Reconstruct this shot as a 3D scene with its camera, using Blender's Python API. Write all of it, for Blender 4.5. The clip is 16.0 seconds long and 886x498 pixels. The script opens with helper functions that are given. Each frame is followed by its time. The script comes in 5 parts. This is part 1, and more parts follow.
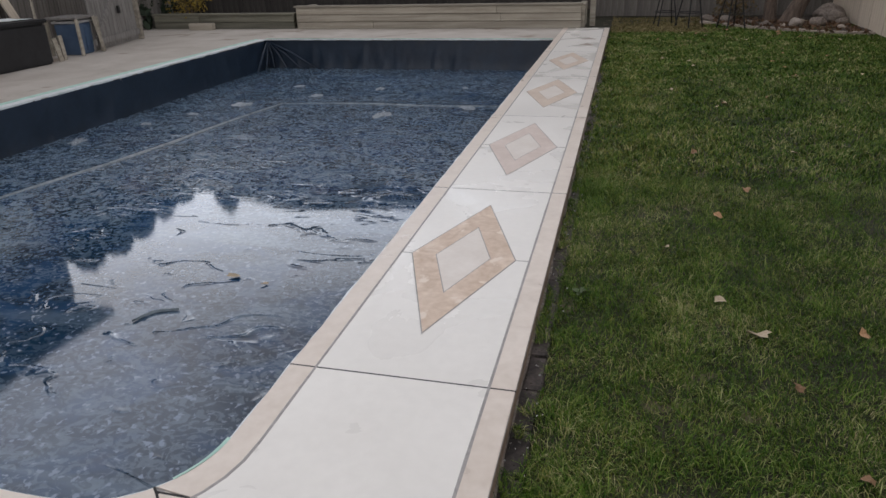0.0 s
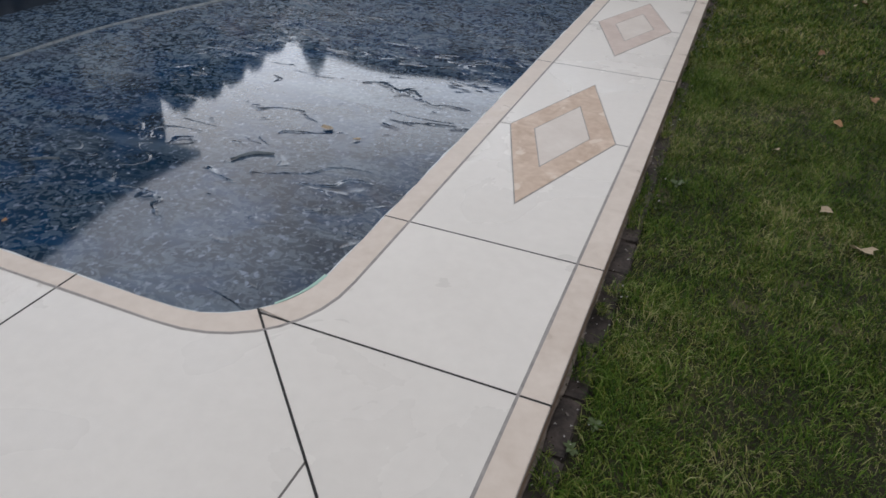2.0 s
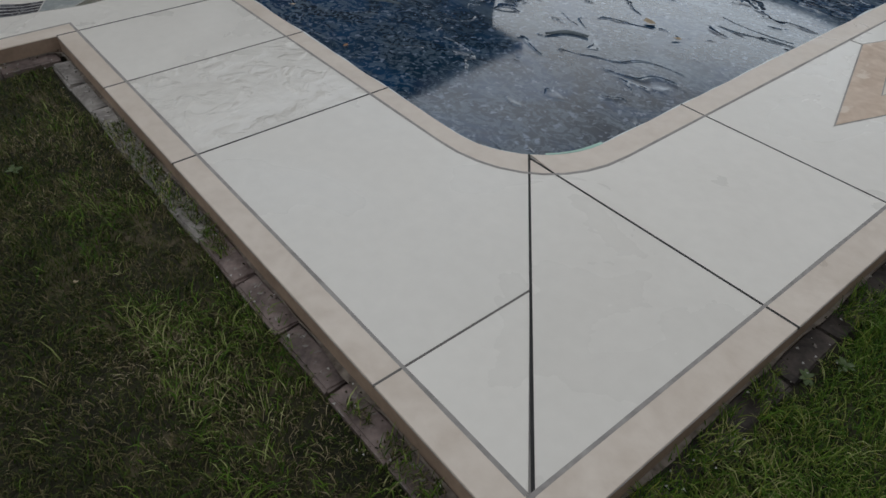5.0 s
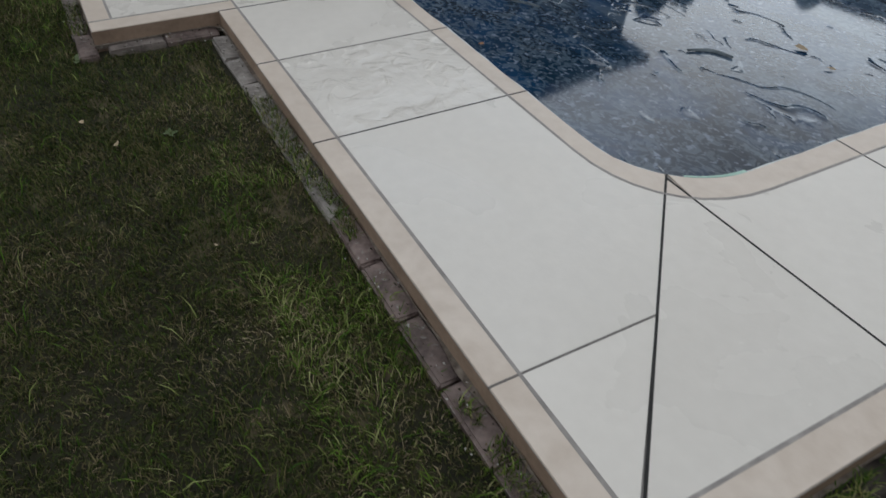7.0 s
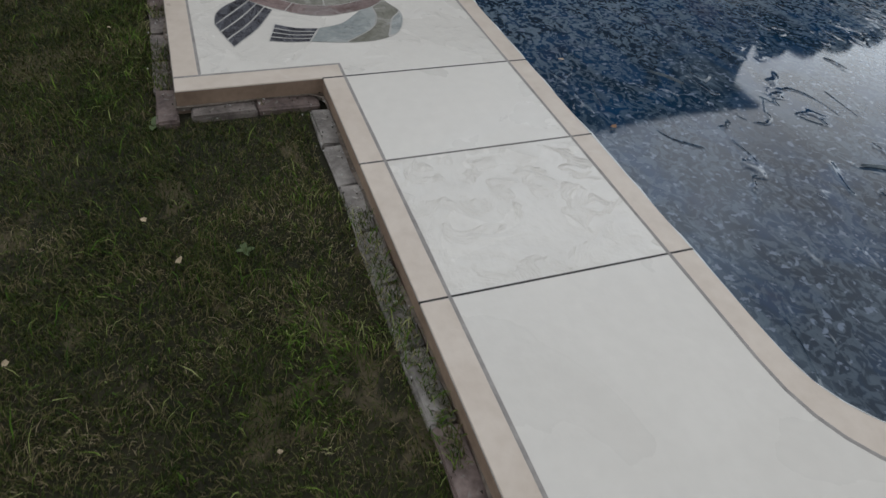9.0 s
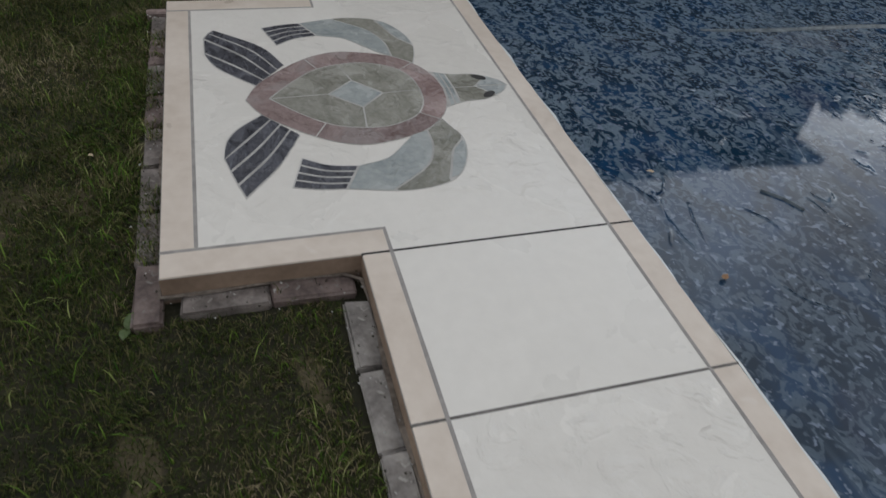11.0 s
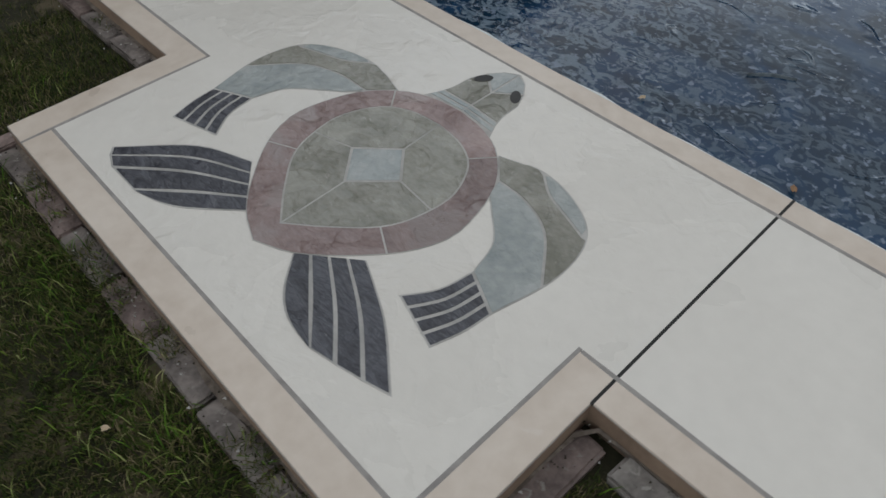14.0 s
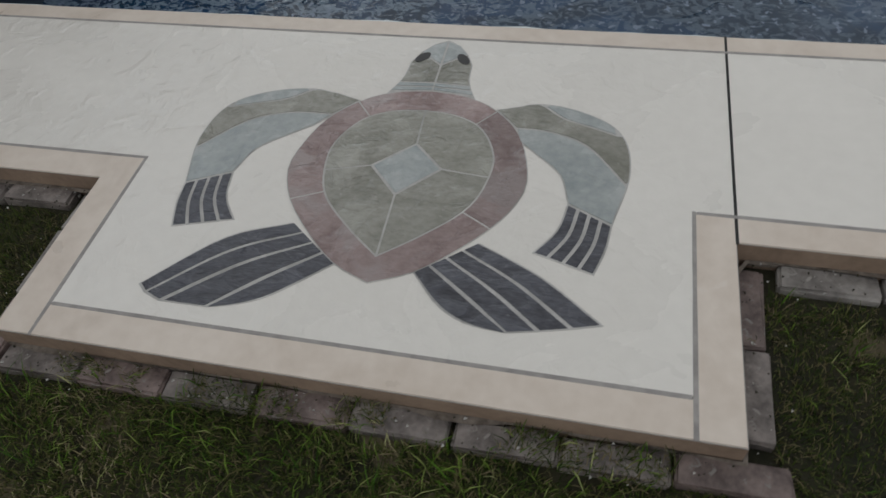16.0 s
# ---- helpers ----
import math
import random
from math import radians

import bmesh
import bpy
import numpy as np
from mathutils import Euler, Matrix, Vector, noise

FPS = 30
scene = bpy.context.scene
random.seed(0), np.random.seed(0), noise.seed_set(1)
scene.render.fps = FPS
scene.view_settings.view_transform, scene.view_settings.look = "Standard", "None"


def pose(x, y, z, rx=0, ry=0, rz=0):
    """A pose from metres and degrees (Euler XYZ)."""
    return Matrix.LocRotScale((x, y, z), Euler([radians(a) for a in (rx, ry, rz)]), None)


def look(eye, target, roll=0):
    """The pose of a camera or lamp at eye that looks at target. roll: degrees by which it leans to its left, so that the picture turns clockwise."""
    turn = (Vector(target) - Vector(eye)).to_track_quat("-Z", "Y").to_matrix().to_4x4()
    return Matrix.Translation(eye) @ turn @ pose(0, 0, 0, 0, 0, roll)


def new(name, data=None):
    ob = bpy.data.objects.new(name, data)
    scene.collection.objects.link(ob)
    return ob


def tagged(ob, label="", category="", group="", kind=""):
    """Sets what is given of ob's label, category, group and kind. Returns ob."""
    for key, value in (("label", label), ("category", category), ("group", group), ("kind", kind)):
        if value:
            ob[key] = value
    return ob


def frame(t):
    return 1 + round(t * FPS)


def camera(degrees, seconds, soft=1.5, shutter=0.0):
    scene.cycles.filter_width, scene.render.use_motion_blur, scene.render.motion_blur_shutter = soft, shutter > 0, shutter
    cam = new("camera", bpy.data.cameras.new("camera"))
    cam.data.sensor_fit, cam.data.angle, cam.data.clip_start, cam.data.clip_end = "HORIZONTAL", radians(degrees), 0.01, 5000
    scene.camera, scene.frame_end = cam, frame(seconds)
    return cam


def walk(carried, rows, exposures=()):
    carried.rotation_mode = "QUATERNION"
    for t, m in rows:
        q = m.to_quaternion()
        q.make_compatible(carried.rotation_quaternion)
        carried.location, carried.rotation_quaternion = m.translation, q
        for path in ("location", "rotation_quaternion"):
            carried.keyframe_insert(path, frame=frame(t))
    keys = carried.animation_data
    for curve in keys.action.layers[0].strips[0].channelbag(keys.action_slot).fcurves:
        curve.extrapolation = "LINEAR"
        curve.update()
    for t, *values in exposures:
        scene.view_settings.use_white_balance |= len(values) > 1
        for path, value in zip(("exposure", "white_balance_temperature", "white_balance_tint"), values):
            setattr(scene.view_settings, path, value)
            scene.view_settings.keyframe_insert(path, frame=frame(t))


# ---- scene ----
cam = camera(66.0, 16.0, soft=1.5, shutter=0.25)
PATH = [
    (0, (0.002, 0.097, 1.434), (-0.468, 1.868, 0.632), -1.8),
    (0.5, (-0.021, 0.071, 1.44), (-0.491, 1.816, 0.584), -0.7),
    (1, (-0.062, 0.043, 1.424), (-0.549, 1.741, 0.485), 0.3),
    (1.5, (-0.076, 0.027, 1.414), (-0.606, 1.665, 0.396), 1.4),
    (2, (-0.088, 0.03, 1.391), (-0.695, 1.58, 0.282), 2.4),
    (2.5, (-0.101, 0.025, 1.372), (-0.787, 1.488, 0.194), 2.9),
    (3, (-0.106, 0.014, 1.35), (-0.853, 1.4, 0.117), 3.0),
    (3.5, (-0.123, -0.004, 1.322), (-0.926, 1.31, 0.046), 3.1),
    (4, (-0.122, -0.041, 1.3), (-1.053, 1.167, 0.007), 1.1),
    (4.2, (-0.085, -0.039, 1.289), (-1.095, 1.107, -0.003), 1.3),
    (6.3, (0.068, -0.116, 1.22), (-1.128, 0.723, -0.146), 1.4),
    (6.5, (0.065, -0.12, 1.238), (-1.155, 0.683, -0.128), 1.8),
    (7, (-0.026, -0.13, 1.249), (-1.324, 0.623, -0.074), 2.5),
    (7.5, (-0.218, -0.112, 1.266), (-1.575, 0.617, -0.01), 3.4),
    (8, (-0.365, -0.082, 1.29), (-1.748, 0.573, 0.002), 4.9),
    (10.3, (-1.37, 0.093, 1.29), (-2.706, 0.673, -0.081), 7.3),
    (10.5, (-1.444, 0.1, 1.29), (-2.793, 0.681, -0.067), 7.5),
    (11, (-1.721, 0.172, 1.284), (-3.128, 0.693, -0.04), 6.6),
    (11.5, (-1.942, 0.158, 1.322), (-3.342, 0.623, -0.028), 4.2),
    (12, (-2.16, 0.083, 1.317), (-3.537, 0.632, -0.026), 0.6),
    (12.5, (-2.35, -0.032, 1.268), (-3.629, 0.677, -0.097), 2.0),
    (13, (-2.58, -0.045, 1.262), (-3.762, 0.661, -0.189), -2.3),
    (13.5, (-2.705, -0.063, 1.269), (-3.77, 0.698, -0.243), -3.2),
    (14, (-2.81, -0.233, 1.287), (-3.772, 0.651, -0.227), -1.3),
    (14.5, (-2.944, -0.453, 1.332), (-3.815, 0.539, -0.17), -3.2),
    (15, (-3.11, -0.565, 1.3), (-3.865, 0.522, -0.199), -2.6),
    (15.5, (-3.287, -0.621, 1.334), (-3.825, 0.56, -0.188), -6.1),
    (16, (-3.474, -0.702, 1.361), (-3.871, 0.48, -0.203), -8.2),
]
EXPOSURES = [(0, 0.27, 6750, 15), (1.0, 0.27, 6750, 16), (2.0, 0.13, 6750, 14), (3.0, -0.07, 6750, 12), (3.5, -0.14, 6750, 12), (4.0, -0.30, 6700, 9), (4.2, -0.30, 6700, 9), (6.5, -0.14, 6650, 9),
             (8, 0.0, 6650, 9), (11, -0.03, 6700, 10), (13.5, -0.15, 6700, 9), (14.0, -0.09, 6700, 8), (15.0, -0.05, 6750, 9), (16, -0.12, 6800, 9)]
walk(cam, [(t, look(eye, target, roll)) for t, eye, target, roll in PATH], EXPOSURES)

# ---- light: an overcast sky, pale low down all round and darker overhead ----
world = bpy.data.worlds.new("overcast_sky")
scene.world = world
world.use_nodes = True
wn, wl = world.node_tree.nodes, world.node_tree.links
sky = wn.new("ShaderNodeTexSky")
sky.sky_type, sky.sun_disc = "NISHITA", False
sky.sun_elevation, sky.sun_rotation = radians(28), radians(-42)
sky.air_density, sky.dust_density, sky.ozone_density = 1.0, 1.0, 2.0
where = wn.new("ShaderNodeTexCoord")
axes = wn.new("ShaderNodeSeparateXYZ")
wl.new(where.outputs["Generated"], axes.inputs[0])
height = wn.new("ShaderNodeMapRange")
height.interpolation_type = "SMOOTHSTEP"
height.inputs[1].default_value, height.inputs[2].default_value = 0.14, 0.46
wl.new(axes.outputs[2], height.inputs[0])
layer = wn.new("ShaderNodeMix")
layer.data_type = "RGBA"
layer.inputs[6].default_value, layer.inputs[7].default_value = (12.0, 12.1, 12.2, 1), (3.6, 3.75, 4.0, 1)
wl.new(height.outputs[0], layer.inputs[0])
# the sun shows as a wide pale bank of bright cloud, low over the far side
toward = wn.new("ShaderNodeVectorMath")
toward.operation = "DOT_PRODUCT"
toward.inputs[1].default_value = (-0.515, 0.796, 0.318)
wl.new(where.outputs["Generated"], toward.inputs[0])
veil = wn.new("ShaderNodeMapRange")
veil.interpolation_type = "SMOOTHSTEP"
veil.inputs[1].default_value, veil.inputs[2].default_value = 0.86, 0.96
wl.new(toward.outputs["Value"], veil.inputs[0])
glow = wn.new("ShaderNodeMix")
glow.data_type = "RGBA"
glow.inputs[7].default_value = (17.6, 20.0, 22.6, 1)
fade = wn.new("ShaderNodeMapRange")
fade.interpolation_type = "SMOOTHSTEP"
fade.inputs[1].default_value, fade.inputs[2].default_value = 0.32, 0.51
fade.inputs[3].default_value, fade.inputs[4].default_value = 1.0, 0.0
wl.new(axes.outputs[2], fade.inputs[0])
band = wn.new("ShaderNodeMath")
band.operation = "MULTIPLY"
wl.new(veil.outputs[0], band.inputs[0])
wl.new(fade.outputs[0], band.inputs[1])
wl.new(band.outputs[0], glow.inputs[0])
wl.new(layer.outputs[2], glow.inputs[6])
# thinner cloud, higher up over the house
side_way = wn.new("ShaderNodeVectorMath")
side_way.operation = "DOT_PRODUCT"
side_way.inputs[1].default_value = (-0.687, 0.481, 0.545)
wl.new(where.outputs["Generated"], side_way.inputs[0])
thin = wn.new("ShaderNodeMapRange")
thin.interpolation_type = "SMOOTHSTEP"
thin.inputs[1].default_value, thin.inputs[2].default_value = 0.95, 0.988
wl.new(side_way.outputs["Value"], thin.inputs[0])
pale = wn.new("ShaderNodeMix")
pale.data_type, pale.blend_type = "RGBA", "LIGHTEN"
pale.inputs[7].default_value = (9.8, 11.3, 13.4, 1)
wl.new(thin.outputs[0], pale.inputs[0])
wl.new(glow.outputs[2], pale.inputs[6])
cloud = wn.new("ShaderNodeMix")
cloud.data_type = "RGBA"
cloud.inputs[0].default_value = 0.85
wl.new(sky.outputs[0], cloud.inputs[6])
wl.new(pale.outputs[2], cloud.inputs[7])
bg = wn["Background"]
bg.inputs[1].default_value = 0.13
wl.new(cloud.outputs[2], bg.inputs[0])
sun = new("sun", bpy.data.lights.new("sun", "SUN"))
sun.data.energy, sun.data.angle, sun.data.color = 0.6, radians(120), (1.0, 0.95, 0.88)
sun.matrix_world = look((-6.70, 7.43, 6.0), (0, 0, 0))


# ---- materials ----
def material(name, dark, light, scale=6.0, rough=0.7, bump=0.3, fine=120.0, spec=0.5, metal=0.0, vary=0.0, spots=None, spot_scale=40.0, spot_at=0.68, distort=0.5, grain=(1, 1, 1), rough_vary=0.0, depth=0.003, ridges=0.0):
    """Two-scale mottled surface; spots add a third colour in small patches, vary a brightness change piece by piece."""
    m = bpy.data.materials.new(name)
    m.use_nodes = True
    n, l = m.node_tree.nodes, m.node_tree.links
    b = n["Principled BSDF"]
    co = n.new("ShaderNodeTexCoord")
    mp = n.new("ShaderNodeMapping")
    mp.inputs["Scale"].default_value = grain
    l.new(co.outputs["Object"], mp.inputs[0])
    big = n.new("ShaderNodeTexNoise")
    big.inputs["Scale"].default_value, big.inputs["Detail"].default_value, big.inputs["Distortion"].default_value = scale, 6, distort
    l.new(mp.outputs[0], big.inputs["Vector"])
    small = n.new("ShaderNodeTexNoise")
    small.inputs["Scale"].default_value, small.inputs["Detail"].default_value = fine, 4
    l.new(mp.outputs[0], small.inputs["Vector"])
    add = n.new("ShaderNodeMath")
    add.operation = "MULTIPLY_ADD"
    l.new(small.outputs[0], add.inputs[0])
    add.inputs[1].default_value = 0.45
    l.new(big.outputs[0], add.inputs[2])
    ramp = n.new("ShaderNodeValToRGB")
    ramp.color_ramp.elements[0].position, ramp.color_ramp.elements[1].position = 0.5, 0.95
    ramp.color_ramp.elements[0].color, ramp.color_ramp.elements[1].color = (*dark, 1), (*light, 1)
    l.new(add.outputs[0], ramp.inputs[0])
    out = ramp.outputs[0]
    if spots:
        sp = n.new("ShaderNodeTexNoise")
        sp.inputs["Scale"].default_value, sp.inputs["Detail"].default_value, sp.inputs["Distortion"].default_value = spot_scale, 3, 0.6
        l.new(mp.outputs[0], sp.inputs["Vector"])
        cut = n.new("ShaderNodeMapRange")
        cut.inputs[1].default_value, cut.inputs[2].default_value = spot_at, spot_at + 0.06
        l.new(sp.outputs[0], cut.inputs[0])
        mix = n.new("ShaderNodeMix")
        mix.data_type = "RGBA"
        mix.inputs[7].default_value = (*spots, 1)
        l.new(cut.outputs[0], mix.inputs[0])
        l.new(out, mix.inputs[6])
        out = mix.outputs[2]
    if vary:
        info = n.new("ShaderNodeObjectInfo")
        rng = n.new("ShaderNodeMapRange")
        rng.inputs[3].default_value, rng.inputs[4].default_value = 1 - vary, 1 + vary
        l.new(info.outputs["Random"], rng.inputs[0])
        hsv = n.new("ShaderNodeHueSaturation")
        l.new(rng.outputs[0], hsv.inputs["Value"])
        l.new(out, hsv.inputs["Color"])
        out = hsv.outputs[0]
    l.new(out, b.inputs["Base Color"])
    b.inputs["Roughness"].default_value, b.inputs["Metallic"].default_value = rough, metal
    b.inputs["Specular IOR Level"].default_value = spec
    if rough_vary:
        rr = n.new("ShaderNodeMapRange")
        rr.inputs[1].default_value, rr.inputs[2].default_value = 0.3, 0.7
        rr.inputs[3].default_value, rr.inputs[4].default_value = rough - rough_vary, rough + rough_vary
        l.new(big.outputs[0], rr.inputs[0])
        l.new(rr.outputs[0], b.inputs["Roughness"])
    if bump:
        bp = n.new("ShaderNodeBump")
        bp.inputs["Strength"].default_value, bp.inputs["Distance"].default_value = bump, depth
        high = add.outputs[0]
        if ridges:
            # sparse raised trowel and brush marks
            rn = n.new("ShaderNodeTexNoise")
            rn.inputs["Scale"].default_value, rn.inputs["Detail"].default_value, rn.inputs["Distortion"].default_value = 9.0, 5, 0.9
            l.new(mp.outputs[0], rn.inputs["Vector"])
            rc = n.new("ShaderNodeMapRange")
            rc.inputs[1].default_value, rc.inputs[2].default_value = 0.52, 0.68
            l.new(rn.outputs[0], rc.inputs[0])
            rs = n.new("ShaderNodeMath")
            rs.operation = "MULTIPLY_ADD"
            rs.inputs[1].default_value = ridges
            l.new(rc.outputs[0], rs.inputs[0])
            l.new(high, rs.inputs[2])
            high = rs.outputs[0]
        l.new(high, bp.inputs["Height"])
        l.new(bp.outputs[0], b.inputs["Normal"])
    return m


CREAM = material("cream_concrete", (0.745, 0.720, 0.668), (0.815, 0.790, 0.735), 1.7, 0.31, 0.5, 22, rough_vary=0.12, vary=0.03, distort=0.6, depth=0.004, ridges=0.07)
CREAM_PAD = material("brushed_cream_concrete", (0.745, 0.720, 0.668), (0.815, 0.790, 0.735), 1.9, 0.28, 0.7, 26, rough_vary=0.12, distort=0.8, depth=0.007, ridges=0.40)
TROWEL = material("trowelled_cream_concrete", (0.745, 0.720, 0.668), (0.815, 0.790, 0.735), 5.0, 0.22, 0.8, 20, rough_vary=0.10, distort=0.7, depth=0.012, ridges=0.5)
TAN = material("tan_concrete", (0.630, 0.543, 0.460), (0.755, 0.675, 0.592), 4.0, 0.38, 0.5, 26, rough_vary=0.12, distort=1.2, depth=0.004, spots=(0.73, 0.655, 0.58), spot_scale=8, spot_at=0.72, ridges=0.12)
# upright deck faces: brown smears, plus their shade put into a darker tan
EDGE = material("shaded_tan_edge", (0.18, 0.125, 0.09), (0.29, 0.21, 0.155), 5.0, 0.75, 0.4, 50)
GROOVE = material("grey_score_line", (0.26, 0.245, 0.235), (0.40, 0.38, 0.36), 18, 0.8, 0.2, 60)
JOINT = material("black_joint", (0.012, 0.012, 0.012), (0.03, 0.03, 0.03), 20, 0.8, 0.2, 80)
GREY_JOINT = material("dusty_joint", (0.10, 0.094, 0.088), (0.20, 0.188, 0.175), 14, 0.8, 0.2, 80)
DIAMOND = material("rust_stain_concrete", (0.54, 0.39, 0.275), (0.73, 0.585, 0.465), 7.0, 0.45, 0.4, 34, vary=0.03, distort=1.4, spots=(0.76, 0.64, 0.53), spot_scale=9, spot_at=0.60)
DIAMOND_PALE = material("faded_rust_stain", (0.56, 0.455, 0.395), (0.69, 0.59, 0.525), 7.0, 0.45, 0.4, 34, vary=0.03)
DIAMOND_TAN = material("tan_stain_concrete", (0.54, 0.43, 0.34), (0.68, 0.57, 0.47), 7.0, 0.45, 0.4, 34, vary=0.03)
DIAMOND_CORE = material("pale_tan_concrete", (0.665, 0.60, 0.53), (0.755, 0.70, 0.635), 5.0, 0.42, 0.4, 30)
UMBER = material("dark_umber_stain", (0.20, 0.15, 0.12), (0.36, 0.29, 0.24), 12.0, 0.5, 0.3, 40)
SHELL_RED = material("red_brown_stain", (0.200, 0.138, 0.130), (0.37, 0.290, 0.278), 5.0, 0.24, 0.9, 45, rough_vary=0.12, vary=0.2, grain=(1, 1.3, 1), distort=0.9, spots=(0.33, 0.275, 0.265), spot_scale=4.5, spot_at=0.53, ridges=0.5, depth=0.009)
OLIVE = material("olive_stain", (0.20, 0.200, 0.163), (0.405, 0.40, 0.355), 4.0, 0.24, 0.95, 40, rough_vary=0.12, vary=0.08, grain=(1, 1.3, 1), distort=0.9, spots=(0.42, 0.41, 0.37), spot_scale=22, spot_at=0.66, ridges=0.5, depth=0.009)
PALE_BLUE = material("pale_blue_stain", (0.27, 0.310, 0.312), (0.47, 0.495, 0.485), 6.0, 0.26, 0.75, 40, rough_vary=0.1, vary=0.05, ridges=0.35, depth=0.009)
SLATE = material("slate_stain", (0.028, 0.030, 0.040), (0.105, 0.111, 0.132), 9.0, 0.26, 0.7, 45, rough_vary=0.12, vary=0.14, grain=(1, 2.2, 1), distort=1.0, spots=(0.17, 0.17, 0.18), spot_scale=20, spot_at=0.71, ridges=0.35, depth=0.009)
CHALK = material("chalk_outline", (0.34, 0.335, 0.32), (0.58, 0.57, 0.545), 7, 0.6, 0.3, 60)
BLACK = material("black_stain", (0.012, 0.012, 0.012), (0.03, 0.03, 0.03), 14, 0.5, 0.1, 60)
BRICK_RED = material("weathered_red_paver", (0.085, 0.060, 0.055), (0.28, 0.215, 0.195), 16, 0.6, 0.8, 70, vary=0.25, spots=(0.27, 0.25, 0.23), spot_scale=38, spot_at=0.62, depth=0.006)
BRICK_PALE = material("pale_grey_paver", (0.15, 0.136, 0.126), (0.39, 0.365, 0.34), 14, 0.65, 0.8, 60, vary=0.2, spots=(0.40, 0.38, 0.35), spot_scale=34, spot_at=0.62, depth=0.006)
BRICK_SOILED = material("soil_stained_paver", (0.022, 0.018, 0.016), (0.10, 0.080, 0.070), 14, 0.8, 0.9, 60, vary=0.3, spots=(0.20, 0.18, 0.16), spot_scale=30, spot_at=0.66, depth=0.008)
BRICK_GREY = material("weathered_grey_paver", (0.085, 0.072, 0.066), (0.28, 0.245, 0.225), 16, 0.6, 0.8, 70, vary=0.25, spots=(0.27, 0.25, 0.23), spot_scale=38, spot_at=0.62, depth=0.006)
SOIL = material("lawn_soil", (0.010, 0.011, 0.004), (0.036, 0.033, 0.015), 5.0, 0.95, 0.8, 60, spots=(0.11, 0.09, 0.055), spot_scale=4.5, spot_at=0.61, depth=0.01)
PATIO = material("old_concrete", (0.40, 0.36, 0.31), (0.54, 0.50, 0.45), 1.6, 0.85, 0.4, 40, spots=(0.30, 0.25, 0.20), spot_scale=1.2, spot_at=0.60)
LINER = material("navy_plastic_sheet", (0.010, 0.020, 0.036), (0.018, 0.034, 0.058), 3.0, 0.42, 0.4, 14, rough_vary=0.08, depth=0.01)
TAPE = material("green_tape", (0.32, 0.56, 0.47), (0.50, 0.74, 0.65), 8, 0.5, 0.2, 40)
WHITE_EDGE = material("white_plastic_edge", (0.62, 0.68, 0.68), (0.80, 0.84, 0.84), 6, 0.45, 0.3, 40)
TIMBER = material("grey_weathered_timber", (0.23, 0.20, 0.16), (0.43, 0.39, 0.32), 3.0, 0.85, 0.5, 40, vary=0.25, grain=(0.25, 3, 6))
TIMBER_DARK = material("dark_green_timber", (0.10, 0.10, 0.075), (0.24, 0.225, 0.175), 3.0, 0.85, 0.5, 40, vary=0.3, grain=(0.25, 3, 6))
# near-black copy of the boards, painted for the dark hedge and shadow there
FENCE_DARK = material("shadow_dark_board", (0.022, 0.019, 0.017), (0.060, 0.053, 0.047), 4.0, 0.9, 0.5, 40, vary=0.2, grain=(5, 5, 0.4))
FENCE = material("grey_fence_board", (0.10, 0.09, 0.08), (0.22, 0.20, 0.18), 4.0, 0.88, 0.5, 40, vary=0.2, grain=(5, 5, 0.4))
GATE = material("grey_gate_board", (0.15, 0.14, 0.13), (0.29, 0.275, 0.26), 4.0, 0.85, 0.5, 40, vary=0.08, grain=(5, 5, 0.4))
PALE_FENCE = material("pale_fence_board", (0.44, 0.37, 0.29), (0.62, 0.54, 0.44), 4.0, 0.85, 0.5, 40, vary=0.1, grain=(5, 5, 0.4))
BLACK_BOX = material("black_vinyl", (0.008, 0.008, 0.009), (0.018, 0.018, 0.02), 6, 0.6, 0.3, 60)
BLUE_BIN = material("blue_plastic", (0.05, 0.09, 0.16), (0.08, 0.13, 0.21), 5, 0.45, 0.1, 60)
# bulges and folds of the navy sheet, painted pale for the sky they mirror
CRUMPLE = material("sky_lit_plastic_bulge", (0.10, 0.13, 0.16), (0.42, 0.47, 0.51), 7, 0.25, 0.7, 30, distort=1.2, depth=0.01)
CREASE = material("sky_lit_plastic_fold", (0.030, 0.055, 0.075), (0.20, 0.25, 0.28), 9, 0.28, 0.6, 40, distort=1.5, depth=0.008)
GREY_LID = material("grey_plastic", (0.36, 0.36, 0.36), (0.48, 0.48, 0.48), 5, 0.5, 0.1, 60)
MULCH = material("dark_mulch", (0.012, 0.009, 0.007), (0.06, 0.04, 0.028), 9, 0.95, 1.0, 40, depth=0.03)
ROCK = material("field_stone", (0.11, 0.09, 0.075), (0.30, 0.25, 0.21), 6, 0.9, 0.8, 40, vary=0.2, depth=0.01)
BARK = material("grey_bark", (0.060, 0.043, 0.034), (0.165, 0.122, 0.095), 6, 0.95, 1.0, 40, grain=(3, 3, 0.6), depth=0.02)
IRON = material("dark_iron", (0.02, 0.02, 0.02), (0.045, 0.045, 0.045), 10, 0.5, 0.1, 60, metal=0.6)
HOUSE = material("dark_brick_wall", (0.10, 0.08, 0.07), (0.19, 0.155, 0.135), 3, 0.9, 0.3, 30)
ROOF = material("dark_shingle", (0.02, 0.02, 0.022), (0.05, 0.05, 0.052), 5, 0.9, 0.3, 30)
LEAF_DARK = material("dark_evergreen", (0.012, 0.022, 0.012), (0.03, 0.05, 0.024), 4, 0.8, 0.2, 30)
